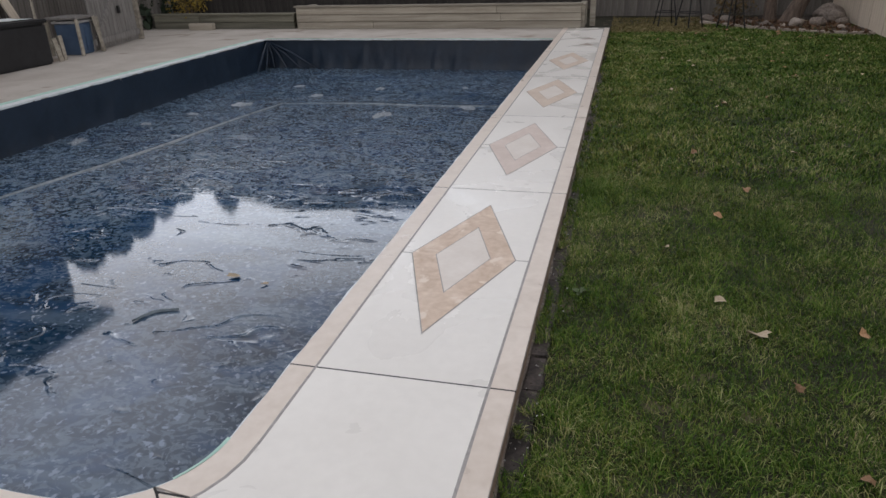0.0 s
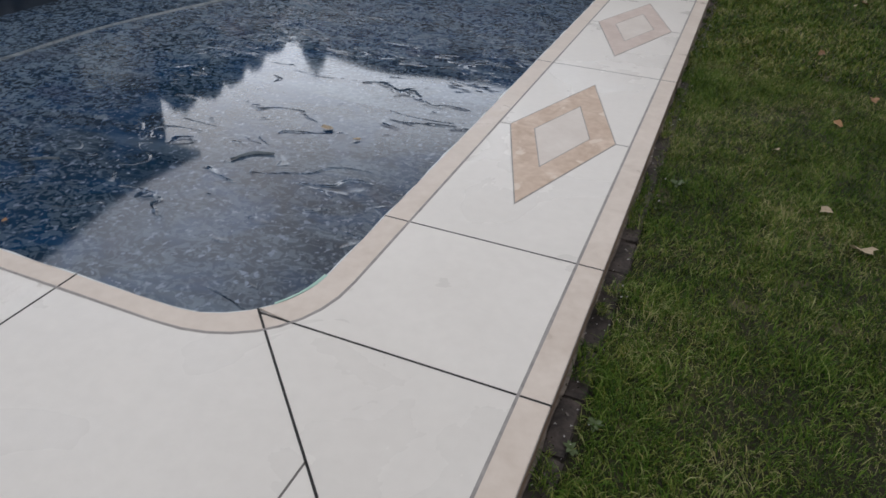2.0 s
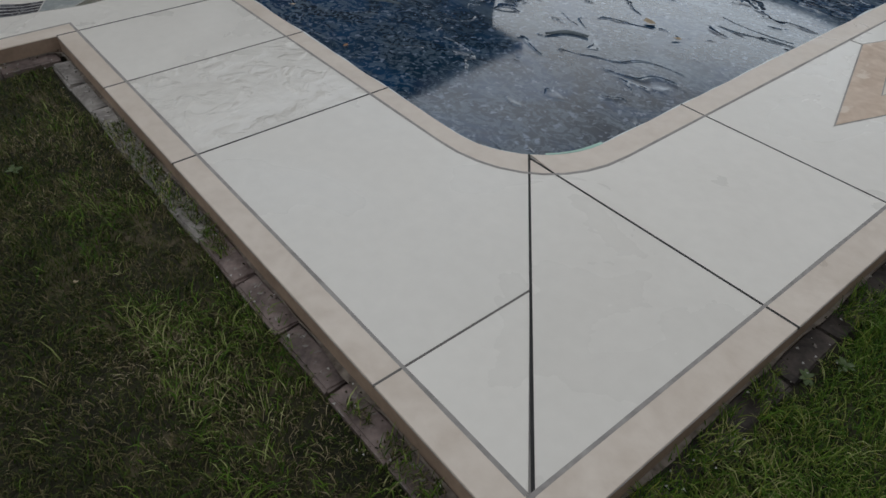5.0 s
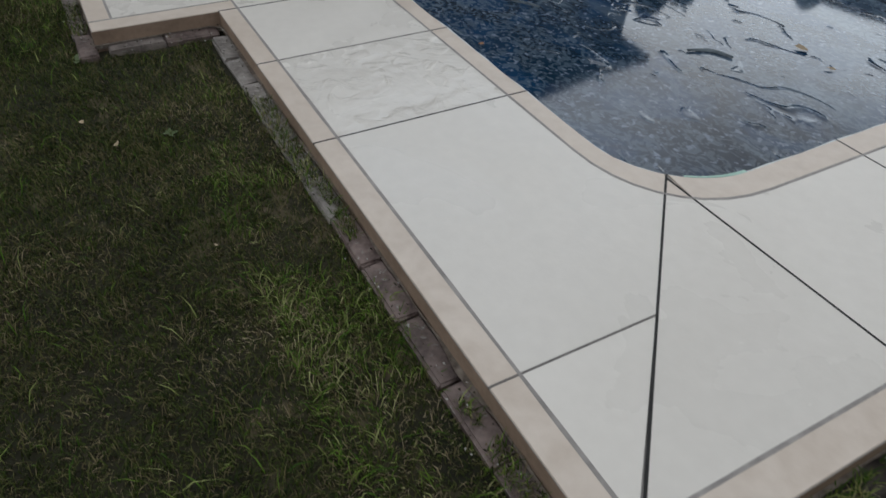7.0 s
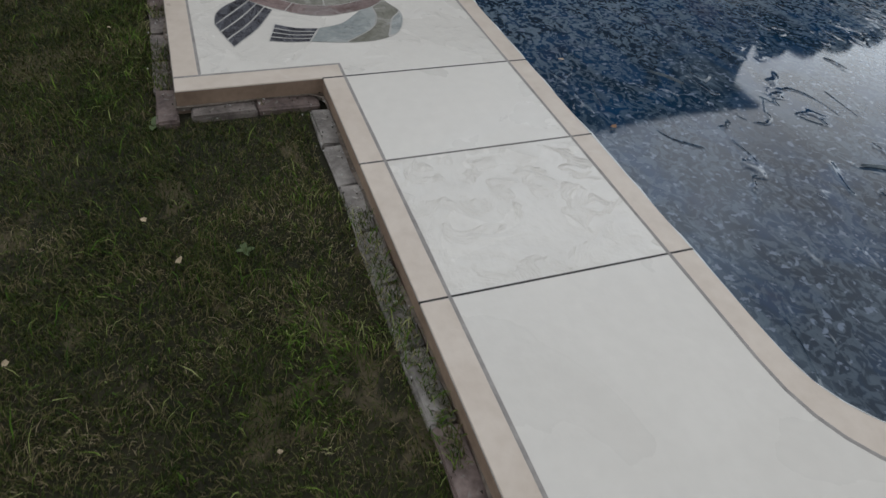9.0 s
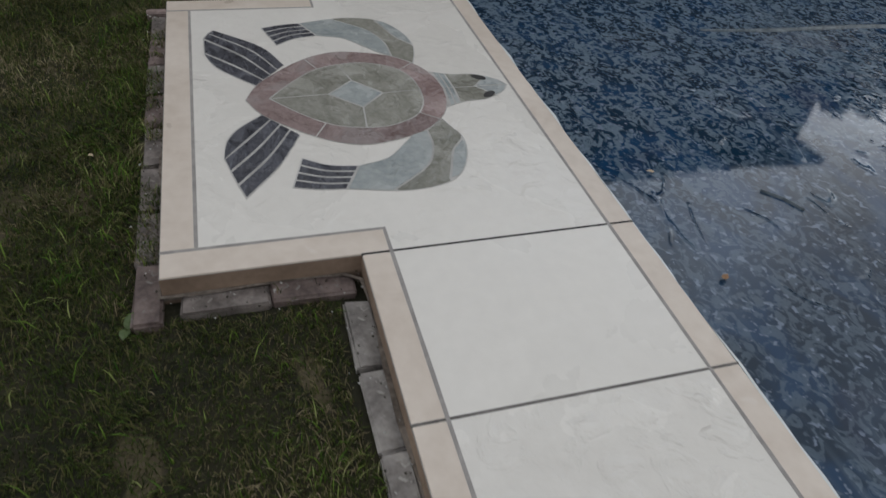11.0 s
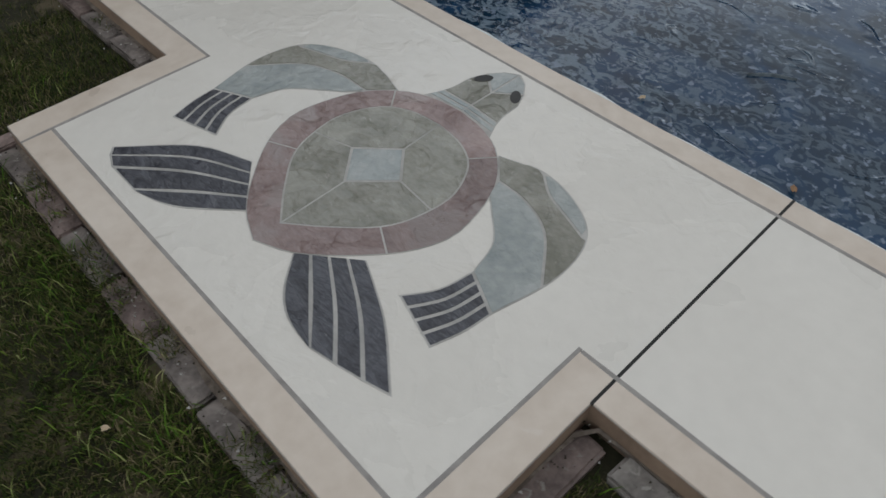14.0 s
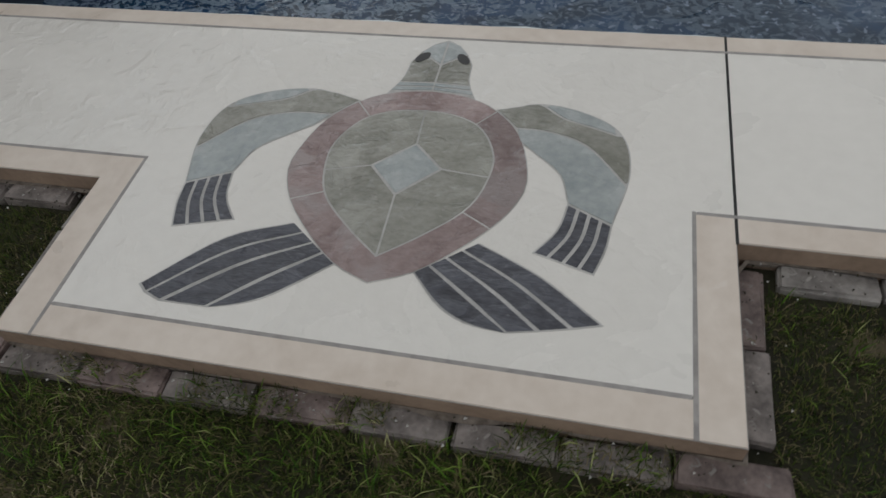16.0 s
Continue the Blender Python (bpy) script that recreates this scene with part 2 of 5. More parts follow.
LEAF_DRY = material("dry_leaf", (0.20, 0.10, 0.045), (0.42, 0.25, 0.13), 20, 0.7, 0.3, 80, vary=0.35)
LEAF_PALE = material("pale_dry_leaf", (0.40, 0.30, 0.18), (0.60, 0.50, 0.36), 20, 0.7, 0.3, 80, vary=0.2)


def grass_material(name, stops):
    """Blade colours, from patch to patch and blade to blade."""
    m = bpy.data.materials.new(name)
    m.use_nodes = True
    n, l = m.node_tree.nodes, m.node_tree.links
    b = n["Principled BSDF"]
    geo = n.new("ShaderNodeNewGeometry")
    co = n.new("ShaderNodeTexCoord")
    patch = n.new("ShaderNodeTexNoise")
    patch.inputs["Scale"].default_value, patch.inputs["Detail"].default_value, patch.inputs["Roughness"].default_value = 1.9, 6, 0.62
    l.new(co.outputs["Object"], patch.inputs["Vector"])
    wide = n.new("ShaderNodeMapRange")
    wide.inputs[1].default_value, wide.inputs[2].default_value = 0.3, 0.7
    l.new(patch.outputs[0], wide.inputs[0])
    add = n.new("ShaderNodeMix")
    add.inputs[0].default_value = 0.64
    l.new(wide.outputs[0], add.inputs[2])
    l.new(geo.outputs["Random Per Island"], add.inputs[3])
    ramp = n.new("ShaderNodeValToRGB")
    e = ramp.color_ramp.elements
    e[0].position, e[0].color = stops[0][0], (*stops[0][1], 1)
    e[1].position, e[1].color = stops[-1][0], (*stops[-1][1], 1)
    for p, c in stops[1:-1]:
        e.new(p).color = (*c, 1)
    l.new(add.outputs[0], ramp.inputs[0])
    l.new(ramp.outputs[0], b.inputs["Base Color"])
    b.inputs["Roughness"].default_value = 0.6
    b.inputs["Specular IOR Level"].default_value = 0.16
    return m


GRASS = grass_material("lawn_grass", [(0.12, (0.013, 0.044, 0.003)), (0.34, (0.040, 0.097, 0.008)), (0.54, (0.086, 0.158, 0.018)), (0.70, (0.175, 0.215, 0.046)), (0.86, (0.42, 0.38, 0.20))])
GRASS_LUSH = grass_material("lush_lawn_grass", [(0.10, (0.022, 0.070, 0.005)), (0.40, (0.074, 0.156, 0.015)), (0.64, (0.152, 0.230, 0.036)), (0.92, (0.46, 0.44, 0.23))])
# thin thatchy turf, its greens also darkened for shade and lens falloff
GRASS_THIN = grass_material("darkened_thin_grass", [(0.12, (0.010, 0.021, 0.003)), (0.34, (0.029, 0.051, 0.006)), (0.54, (0.072, 0.096, 0.018)), (0.68, (0.118, 0.106, 0.044)), (0.80, (0.215, 0.175, 0.100)), (0.94, (0.46, 0.39, 0.26))])
GRASS_WARM = grass_material("yellowing_lawn_grass", [(0.10, (0.050, 0.095, 0.010)), (0.40, (0.130, 0.185, 0.024)), (0.64, (0.235, 0.250, 0.05)), (0.88, (0.48, 0.42, 0.20))])
GRASS_THATCH = grass_material("brown_thatch", [(0.15, (0.020, 0.016, 0.007)), (0.45, (0.062, 0.050, 0.025)), (0.70, (0.15, 0.12, 0.07)), (0.92, (0.36, 0.31, 0.21))])
GRASS_STRAW = grass_material("dry_lawn_grass", [(0.10, (0.07, 0.08, 0.02)), (0.40, (0.16, 0.13, 0.05)), (0.95, (0.36, 0.29, 0.15))])


def cover_material():
    """Wet navy plastic sheet: a glossy film with crinkles of several sizes and sky glints painted on as small pale
    flecks.
    """
    m = bpy.data.materials.new("wet_navy_plastic")
    m.use_nodes = True
    n, l = m.node_tree.nodes, m.node_tree.links
    b = n["Principled BSDF"]
    co = n.new("ShaderNodeTexCoord")
    mp = n.new("ShaderNodeMapping")
    mp.inputs["Rotation"].default_value = (0, 0, radians(25))
    mp.inputs["Scale"].default_value = (0.78, 1.0, 1.0)
    l.new(co.outputs["Object"], mp.inputs[0])

    def noise_at(scale, detail, distort, vec=mp.outputs[0]):
        t = n.new("ShaderNodeTexNoise")
        t.inputs["Scale"].default_value, t.inputs["Detail"].default_value, t.inputs["Distortion"].default_value = scale, detail, distort
        l.new(vec, t.inputs["Vector"])
        return t.outputs[0]

    def cut(value, lo, hi):
        r = n.new("ShaderNodeMapRange")
        r.interpolation_type = "SMOOTHSTEP"
        r.inputs[1].default_value, r.inputs[2].default_value = lo, hi
        l.new(value, r.inputs[0])
        return r.outputs[0]

    def mul(a, k):
        x = n.new("ShaderNodeMath")
        x.operation = "MULTIPLY"
        l.new(a, x.inputs[0])
        if isinstance(k, float):
            x.inputs[1].default_value = k
        else:
            l.new(k, x.inputs[1])
        return x.outputs[0]

    def plus(a, c):
        x = n.new("ShaderNodeMath")
        l.new(a, x.inputs[0])
        l.new(c, x.inputs[1])
        return x.outputs[0]

    lie = n.new("ShaderNodeMapping")
    lie.inputs["Rotation"].default_value, lie.inputs["Scale"].default_value = (0, 0, radians(48)), (0.42, 1.0, 1.0)
    l.new(co.outputs["Object"], lie.inputs[0])
    # standing water lies over the sheet near the rounded corner, where it mirrors the sky: smooth but for single folds
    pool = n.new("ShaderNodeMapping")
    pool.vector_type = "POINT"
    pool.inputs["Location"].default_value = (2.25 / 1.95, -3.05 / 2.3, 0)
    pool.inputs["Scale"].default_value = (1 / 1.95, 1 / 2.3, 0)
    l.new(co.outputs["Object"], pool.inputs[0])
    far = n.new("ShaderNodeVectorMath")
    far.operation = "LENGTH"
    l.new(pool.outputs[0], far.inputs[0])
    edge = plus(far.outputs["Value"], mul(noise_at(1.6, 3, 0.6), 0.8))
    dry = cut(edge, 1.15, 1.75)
    soft = n.new("ShaderNodeMath")
    soft.operation = "ABSOLUTE"
    off = n.new("ShaderNodeMath")
    off.operation = "SUBTRACT"
    off.inputs[1].default_value = 0.5
    l.new(noise_at(3.1, 2, 1.1, lie.outputs[0]), off.inputs[0])
    l.new(off.outputs[0], soft.inputs[0])
    ridge = n.new("ShaderNodeMapRange")
    ridge.interpolation_type = "SMOOTHSTEP"
    ridge.inputs[1].default_value, ridge.inputs[2].default_value = 0.0, 0.035
    ridge.inputs[3].default_value, ridge.inputs[4].default_value = 1.0, 0.0
    l.new(soft.outputs[0], ridge.inputs[0])
    folds = mul(ridge.outputs[0], cut(noise_at(3.4, 2, 0.3), 0.50, 0.60))
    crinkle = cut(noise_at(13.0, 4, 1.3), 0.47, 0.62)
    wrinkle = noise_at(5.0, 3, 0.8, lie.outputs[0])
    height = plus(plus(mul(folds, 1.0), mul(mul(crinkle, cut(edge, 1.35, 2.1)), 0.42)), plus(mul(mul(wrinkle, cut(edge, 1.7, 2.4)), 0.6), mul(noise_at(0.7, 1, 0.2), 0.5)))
    bp = n.new("ShaderNodeBump")
    bp.inputs["Strength"].default_value, bp.inputs["Distance"].default_value = 0.4, 0.010
    l.new(height, bp.inputs["Height"])
    l.new(bp.outputs[0], b.inputs["Normal"])
    # sky glints painted as pale flecks, thinned where the smooth zone mirrors the sky
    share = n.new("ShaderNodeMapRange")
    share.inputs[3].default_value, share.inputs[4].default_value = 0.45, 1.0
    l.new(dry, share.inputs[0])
    glint = mul(cut(noise_at(15.5, 8, 1.7), 0.468, 0.560), cut(noise_at(1.0, 3, 0.6), 0.20, 0.46))
    glint = mul(mul(glint, cut(noise_at(46.0, 4, 0.8), 0.22, 0.50)), share.outputs[0])
    glint_streaks = n.new("ShaderNodeMapping")
    glint_streaks.inputs["Rotation"].default_value, glint_streaks.inputs["Scale"].default_value = (0, 0, radians(-14)), (0.28, 2.0, 1.0)
    l.new(co.outputs["Object"], glint_streaks.inputs[0])
    glint = plus(glint, mul(cut(noise_at(1.7, 4, 0.8, glint_streaks.outputs[0]), 0.52, 0.70), 0.38))
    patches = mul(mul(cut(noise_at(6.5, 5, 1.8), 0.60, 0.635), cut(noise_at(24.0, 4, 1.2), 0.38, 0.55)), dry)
    glint = plus(glint, mul(patches, 0.9))
    spots = cut(noise_at(27.0, 2, 0.3, co.outputs["Object"]), 0.60, 0.68)
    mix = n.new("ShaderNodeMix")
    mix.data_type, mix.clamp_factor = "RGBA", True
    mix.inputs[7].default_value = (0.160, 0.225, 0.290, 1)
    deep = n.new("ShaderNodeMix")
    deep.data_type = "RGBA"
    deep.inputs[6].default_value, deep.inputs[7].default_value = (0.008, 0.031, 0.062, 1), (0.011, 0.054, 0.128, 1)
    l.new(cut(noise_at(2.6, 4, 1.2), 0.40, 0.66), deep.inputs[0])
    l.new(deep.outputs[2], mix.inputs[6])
    l.new(glint, mix.inputs[0])
    dots = n.new("ShaderNodeMix")
    dots.data_type = "RGBA"
    dots.inputs[7].default_value = (0.19, 0.25, 0.34, 1)
    l.new(spots, dots.inputs[0])
    l.new(mix.outputs[2], dots.inputs[6])
    # a faint violet bloom of silt under the film
    silt = n.new("ShaderNodeMix")
    silt.data_type = "RGBA"
    silt.inputs[7].default_value = (0.045, 0.048, 0.095, 1)
    l.new(mul(cut(noise_at(1.5, 3, 0.9, co.outputs["Object"]), 0.58, 0.74), 0.35), silt.inputs[0])
    l.new(dots.outputs[2], silt.inputs[6])
    l.new(silt.outputs[2], b.inputs["Base Color"])
    b.inputs["Roughness"].default_value = 0.05
    b.inputs["IOR"].default_value = 1.37
    return m


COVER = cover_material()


# ---- building helpers ----
def part(name, bm, mat, parent=None, label=""):
    me = bpy.data.meshes.new(name)
    bmesh.ops.recalc_face_normals(bm, faces=bm.faces)
    bm.to_mesh(me)
    bm.free()
    me.materials.append(mat)
    ob = new(name, me)
    ob.parent = parent
    return tagged(ob, label) if label else ob


def thing(name, label, category, place=(0, 0, 0), turn=0.0, group="", kind=""):
    ob = new(name)
    ob.empty_display_size = 0.1
    ob.matrix_world = pose(*place, 0, 0, turn)
    return tagged(ob, label, category, group, kind)


def area2(poly):
    return sum(a[0] * b[1] - b[0] * a[1] for a, b in zip(poly, poly[1:] + poly[:1]))


def inset(poly, d):
    """The polygon drawn in by d on every side."""
    if area2(poly) < 0:
        poly = poly[::-1]
    out = []
    for i, p in enumerate(poly):
        a, c = Vector(poly[i - 1]), Vector(poly[(i + 1) % len(poly)])
        p = Vector(p)
        e, f = (p - a).normalized(), (c - p).normalized()
        n1, n2 = Vector((-e.y, e.x)), Vector((-f.y, f.x))
        m = n1 + n2
        k = max(m.dot(m) / 2, 0.3)
        q = p + m * d / k
        out.append((q.x, q.y))
    return out


def prism(poly, z0, z1, bm=None, chamfer=0.0):
    """A straight slab over a polygon; its upper rim may be chamfered."""
    bm = bm or bmesh.new()
    if area2(poly) < 0:
        poly = poly[::-1]
    rings = [(poly, z0), (poly, z1 - chamfer)]
    if chamfer:
        rings.append((inset(poly, chamfer), z1))
    loops = [[bm.verts.new((x, y, z)) for x, y in ring] for ring, z in rings]
    bm.faces.new(loops[-1])
    bm.faces.new(loops[0][::-1])
    for lo, hi in zip(loops, loops[1:]):
        for i in range(len(lo)):
            j = (i + 1) % len(lo)
            bm.faces.new((lo[i], lo[j], hi[j], hi[i]))
    return bm


def rect(x0, x1, y0, y1):
    return [(x0, y0), (x1, y0), (x1, y1), (x0, y1)]


def box(x0, x1, y0, y1, z0, z1, bevel=0.0, bm=None):
    bm = bm or bmesh.new()
    m = Matrix.Translation(((x0 + x1) / 2, (y0 + y1) / 2, (z0 + z1) / 2)) @ Matrix.Diagonal((abs(x1 - x0), abs(y1 - y0), abs(z1 - z0), 1))
    made = bmesh.ops.create_cube(bm, size=1, matrix=m)["verts"]
    if bevel:
        edges = list({e for v in made for e in v.link_edges})
        bmesh.ops.bevel(bm, geom=edges, offset=bevel, segments=2, affect="EDGES")
    return bm


def rod(points, radius, bm=None, sides=8):
    """A bent round bar through the points."""
    bm = bm or bmesh.new()
    pts = [Vector(p) for p in points]
    loops = []
    for i, p in enumerate(pts):
        d = (pts[min(i + 1, len(pts) - 1)] - pts[max(i - 1, 0)]).normalized()
        u = d.orthogonal().normalized()
        w = d.cross(u)
        r = radius[i] if isinstance(radius, (list, tuple)) else radius
        loops.append([bm.verts.new(p + r * (math.cos(a) * u + math.sin(a) * w)) for a in [2 * math.pi * k / sides for k in range(sides)]])
    for lo, hi in zip(loops, loops[1:]):
        best = min(range(sides), key=lambda s: (lo[0].co - hi[s].co).length)
        hi[:] = hi[best:] + hi[:best]
        for i in range(sides):
            j = (i + 1) % sides
            bm.faces.new((lo[i], lo[j], hi[j], hi[i]))
    bm.faces.new(loops[0][::-1])
    bm.faces.new(loops[-1])
    return bm


def smooth_line(pts, steps=6):
    """A Catmull-Rom curve through the points."""
    pts = [Vector(p) for p in pts]
    ext = [2 * pts[0] - pts[1], *pts, 2 * pts[-1] - pts[-2]]
    out = []
    for i in range(1, len(ext) - 2):
        a, b, c, d = ext[i - 1 : i + 3]
        for s in range(steps):
            t = s / steps
            q = 0.5 * (2 * b + (c - a) * t + (2 * a - 5 * b + 4 * c - d) * t * t + (3 * b - a - 3 * c + d) * t**3)
            out.append((q.x, q.y))
    out.append((pts[-1].x, pts[-1].y))
    return out


# ---- plan of the deck (metres; its top is z = 0) ----
XR, XO, XI, XP = -0.278, -0.375, -1.042, -1.148
YE, YO, YI, YP = 0.447, 0.532, 1.213, 1.296
POOL_L, POOL_F, DECK_END = -6.487, 12.133, 13.98
JOINTS_Y = [1.385, 2.095, 4.248, 6.398, 8.55, 10.70, 12.55]
N1, N2, N3 = -1.908, -2.536, -3.105
PL, PLI, PRI, PF, PFI = -4.895, -4.786, -3.206, -0.083, 0.012
NEAR_L = -6.75
TOP_GAP, FACE = 0.004, -0.055
COVER_Z, LAWN_Z = -0.51, -0.092
RAD = 0.36
CX, CY = XP - RAD, YP + RAD


def arc(a, b, t0, t1, steps=9):
    """The rounded pool corner, with half axes a and b, from t0 to t1 degrees (0: near side, 90: long side); wider ones are a little squarer."""
    e = 0.88 if a > RAD else 1.0
    turns = [radians(t0 + (t1 - t0) * i / steps) for i in range(steps + 1)]
    return [(CX + a * max(math.sin(t), 0.0) ** e, CY - b * max(math.cos(t), 0.0) ** e) for t in turns]


IN_A, IN_B = XI - CX, CY - YI
HUB = (CX + RAD * math.sin(radians(45)), CY - RAD * math.cos(radians(45)))
TEE_X = -0.79


def diagonal(x):
    return YE + (HUB[1] - YE) * (x - XR) / (HUB[0] - XR)


def along_arc(test):
    lo, hi = 10.0, 85.0
    for _ in range(40):
        mid = (lo + hi) / 2
        p = arc(IN_A, IN_B, mid, mid, 1)[0]
        lo, hi = (mid, hi) if test(p) else (lo, mid)
    return lo


T_DIAG = along_arc(lambda p: p[1] < diagonal(p[0]))
T_J1 = along_arc(lambda p: p[1] < JOINTS_Y[0])

# ---- the ground: one sheet with the pool cut out of it ----
FARTHEST = 400.0
bm = bmesh.new()
gx = [-FARTHEST, POOL_L - 0.02, XP + 0.02, FARTHEST]
gy = [-FARTHEST, YP - 0.02, POOL_F + 0.02, FARTHEST]
gv = [[bm.verts.new((x, y, LAWN_Z)) for y in gy] for x in gx]
for i in range(3):
    for j in range(3):
        if (i, j) != (1, 1):
            bm.faces.new((gv[i][j], gv[i + 1][j], gv[i + 1][j + 1], gv[i][j + 1]))
ground = part("ground", bm, SOIL)
tagged(ground, "dark lawn soil with dry thatch round the pool", "ground", kind="structure")

# ---- the deck: a slab, with panels between score lines and joints ----
pool_arc = arc(RAD, RAD, 0, 90)
outline = [(XR, YE), (XR, DECK_END), (XP, DECK_END), *pool_arc[::-1], (NEAR_L, YP), (NEAR_L, YE), (PL, YE), (PL, PF), (N3, PF), (N3, YE)]
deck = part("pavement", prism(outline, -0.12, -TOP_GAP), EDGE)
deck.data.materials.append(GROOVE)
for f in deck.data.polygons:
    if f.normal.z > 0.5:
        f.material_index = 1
tagged(deck, "cream concrete pool deck with tan borders and dark joints", "pool deck", kind="structure")

GAP = 0.0026


def panel(name, poly, mat, label=""):
    return part(name, prism(inset(poly, GAP), -TOP_GAP - 0.002, 0.0, chamfer=0.001), mat, deck, label)


ys = JOINTS_Y + [DECK_END]
panel("border", [(XR, YE), (XR, ys[0]), (XO, ys[0]), (XO, YO)], TAN)
for a, b in zip(ys, ys[1:]):
    panel("border", rect(XO, XR, a, b), TAN)
    panel("slab", rect(XI, XO, a, b) if a > ys[0] else [(XO, a), (XO, b), (XI, b), *arc(IN_A, IN_B, T_J1, 90)[::-1]], CREAM)
    panel("coping", rect(XP, XI, a, b) if a > ys[0] else [*arc(IN_A, IN_B, T_J1, 90), (XI, b), (XP, b), *arc(RAD, RAD, 45, 90)[::-1]], TAN)
panel("slab", [(XO, diagonal(XO)), (XO, ys[0]), *arc(IN_A, IN_B, T_DIAG, T_J1, 3)[::-1]], CREAM)
wedge = arc(IN_A, IN_B, T_DIAG, T_J1, 3)
panel("coping", [*wedge, *[(HUB[0] + (q[0] - HUB[0]) * 0.3, HUB[1] + (q[1] - HUB[1]) * 0.3) for q in (wedge[-1], wedge[0])]], TAN)
panel("slab", [(XO, YO), (TEE_X, diagonal(TEE_X)), (TEE_X, YO)], CREAM)
panel("slab", [(TEE_X, YO), (TEE_X, diagonal(TEE_X)), *arc(IN_A, IN_B, 0, T_DIAG)[::-1], (N1, YI), (N1, YO)], CREAM)
panel("coping", [*arc(IN_A, IN_B, 0, T_DIAG), HUB, *arc(RAD, RAD, 0, 45)[::-1][1:], (N1, YP), (N1, YI)], TAN)
panel("border", [(XR, YE), (XO, YO), (TEE_X, YO), (TEE_X, YE)], TAN)
panel("border", rect(N1, TEE_X, YE, YO), TAN)
for a, b in ((N2, N1), (N3, N2)):
    panel("border", rect(a, b, YE, YO), TAN)
    panel("coping", rect(a, b, YI, YP), TAN)
    if b == N1:
        panel("slab", rect(a, b, YO, YI), TROWEL, "roughly trowelled cream slab")
    else:
        panel("slab", rect(a, b, YO, YI), CREAM)
panel("border", rect(PRI, N3, PF, YO), TAN)
panel("border", rect(PLI, PRI, PF, PFI), TAN)
panel("border", [(PL, PF), (PLI, PF), (PLI, YO + 0.012), (NEAR_L, YO + 0.012), (NEAR_L, YE), (PL, YE)], TAN)
panel("slab", [(N3, YO), (PRI, YO), (PRI, PFI), (PLI, PFI), (PLI, YO + 0.012), (NEAR_L, YO + 0.012), (NEAR_L, YI), (N3, YI)], CREAM_PAD)
panel("coping", rect(NEAR_L, N3, YI, YP), TAN)


def joint(a, b, width=0.0078, mat=JOINT):
    d = (Vector(b) - Vector(a)).normalized() * 1.0
    n = Vector((-d.y, d.x)) * width / 2
    q = [Vector(a) - n, Vector(b) - n, Vector(b) + n, Vector(a) + n]
    part("expansion_joint", prism([(p.x, p.y) for p in q], -TOP_GAP - 0.004, 0.0004), mat, deck)


def score(pts, width=0.0105, seed=1):
    """A painted grey line scored into the deck, a little uneven in width."""
    bm = bmesh.new()
    loops = []
    line = [Vector(p) for p in pts]
    dense = []
    for a, b in zip(line, line[1:]):
        k = max(1, int((b - a).length / 0.12))
        dense += [a.lerp(b, i / k) for i in range(k)]
    dense.append(line[-1])
    for i, p in enumerate(dense):
        e = (p - dense[i - 1]).normalized() if i else (dense[1] - p).normalized()
        f = (dense[i + 1] - p).normalized() if i + 1 < len(dense) else e
        m = Vector((-e.y - f.y, e.x + f.x))
        m = m / max(m.dot(m) / 2, 0.4)
        w = width * (0.5 + 0.16 * noise.noise((p.x * 5, p.y * 5, seed)))
        loops.append([bm.verts.new((p.x + m.x * k, p.y + m.y * k, z)) for k, z in ((-w, -0.003), (-w, 0.0005), (w, 0.0005), (w, -0.003))])
    for p, q in zip(loops, loops[1:]):
        for j in range(3):
            bm.faces.new((p[j], p[j + 1], q[j + 1], q[j]))
    part("score_line", bm, GROOVE, deck)


score([(XO, DECK_END), (XO, YO - 0.005)])
score([(XO - 0.0075, YO), (PRI + 0.0075, YO)])
score([(XI, DECK_END), *arc(IN_A, IN_B, 0, 90)[::-1], (NEAR_L, YI)])
score([(PRI, YO + 0.005), (PRI, PF)])
score([(PLI + 0.0075, PFI), (PRI - 0.0075, PFI)])
score([(PLI, PF), (PLI, YO + 0.012), (NEAR_L, YO + 0.012)])
joint((XR, YE), HUB)
joint((XR, ys[0]), (HUB[0] + 0.02, ys[0]))
joint((XR, ys[1]), (XP, ys[1]), 0.0065)
joint((N1, YE), (N1, YP), 0.007)
joint((N2, YE), (N2, YP), 0.008, GREY_JOINT)
joint((N3, YE), (N3, YP))
joint((TEE_X, YE), (TEE_X, diagonal(TEE_X)), 0.006, GREY_JOINT)
for y in ys[2:-1]:
    joint((XR, y), (XP, y), 0.006, GREY_JOINT)

# ---- diamonds stained into the long strip ----
def lozenge(hx, hy):
    return [(hx, 0), (0, hy), (-hx, 0), (0, -hy)]


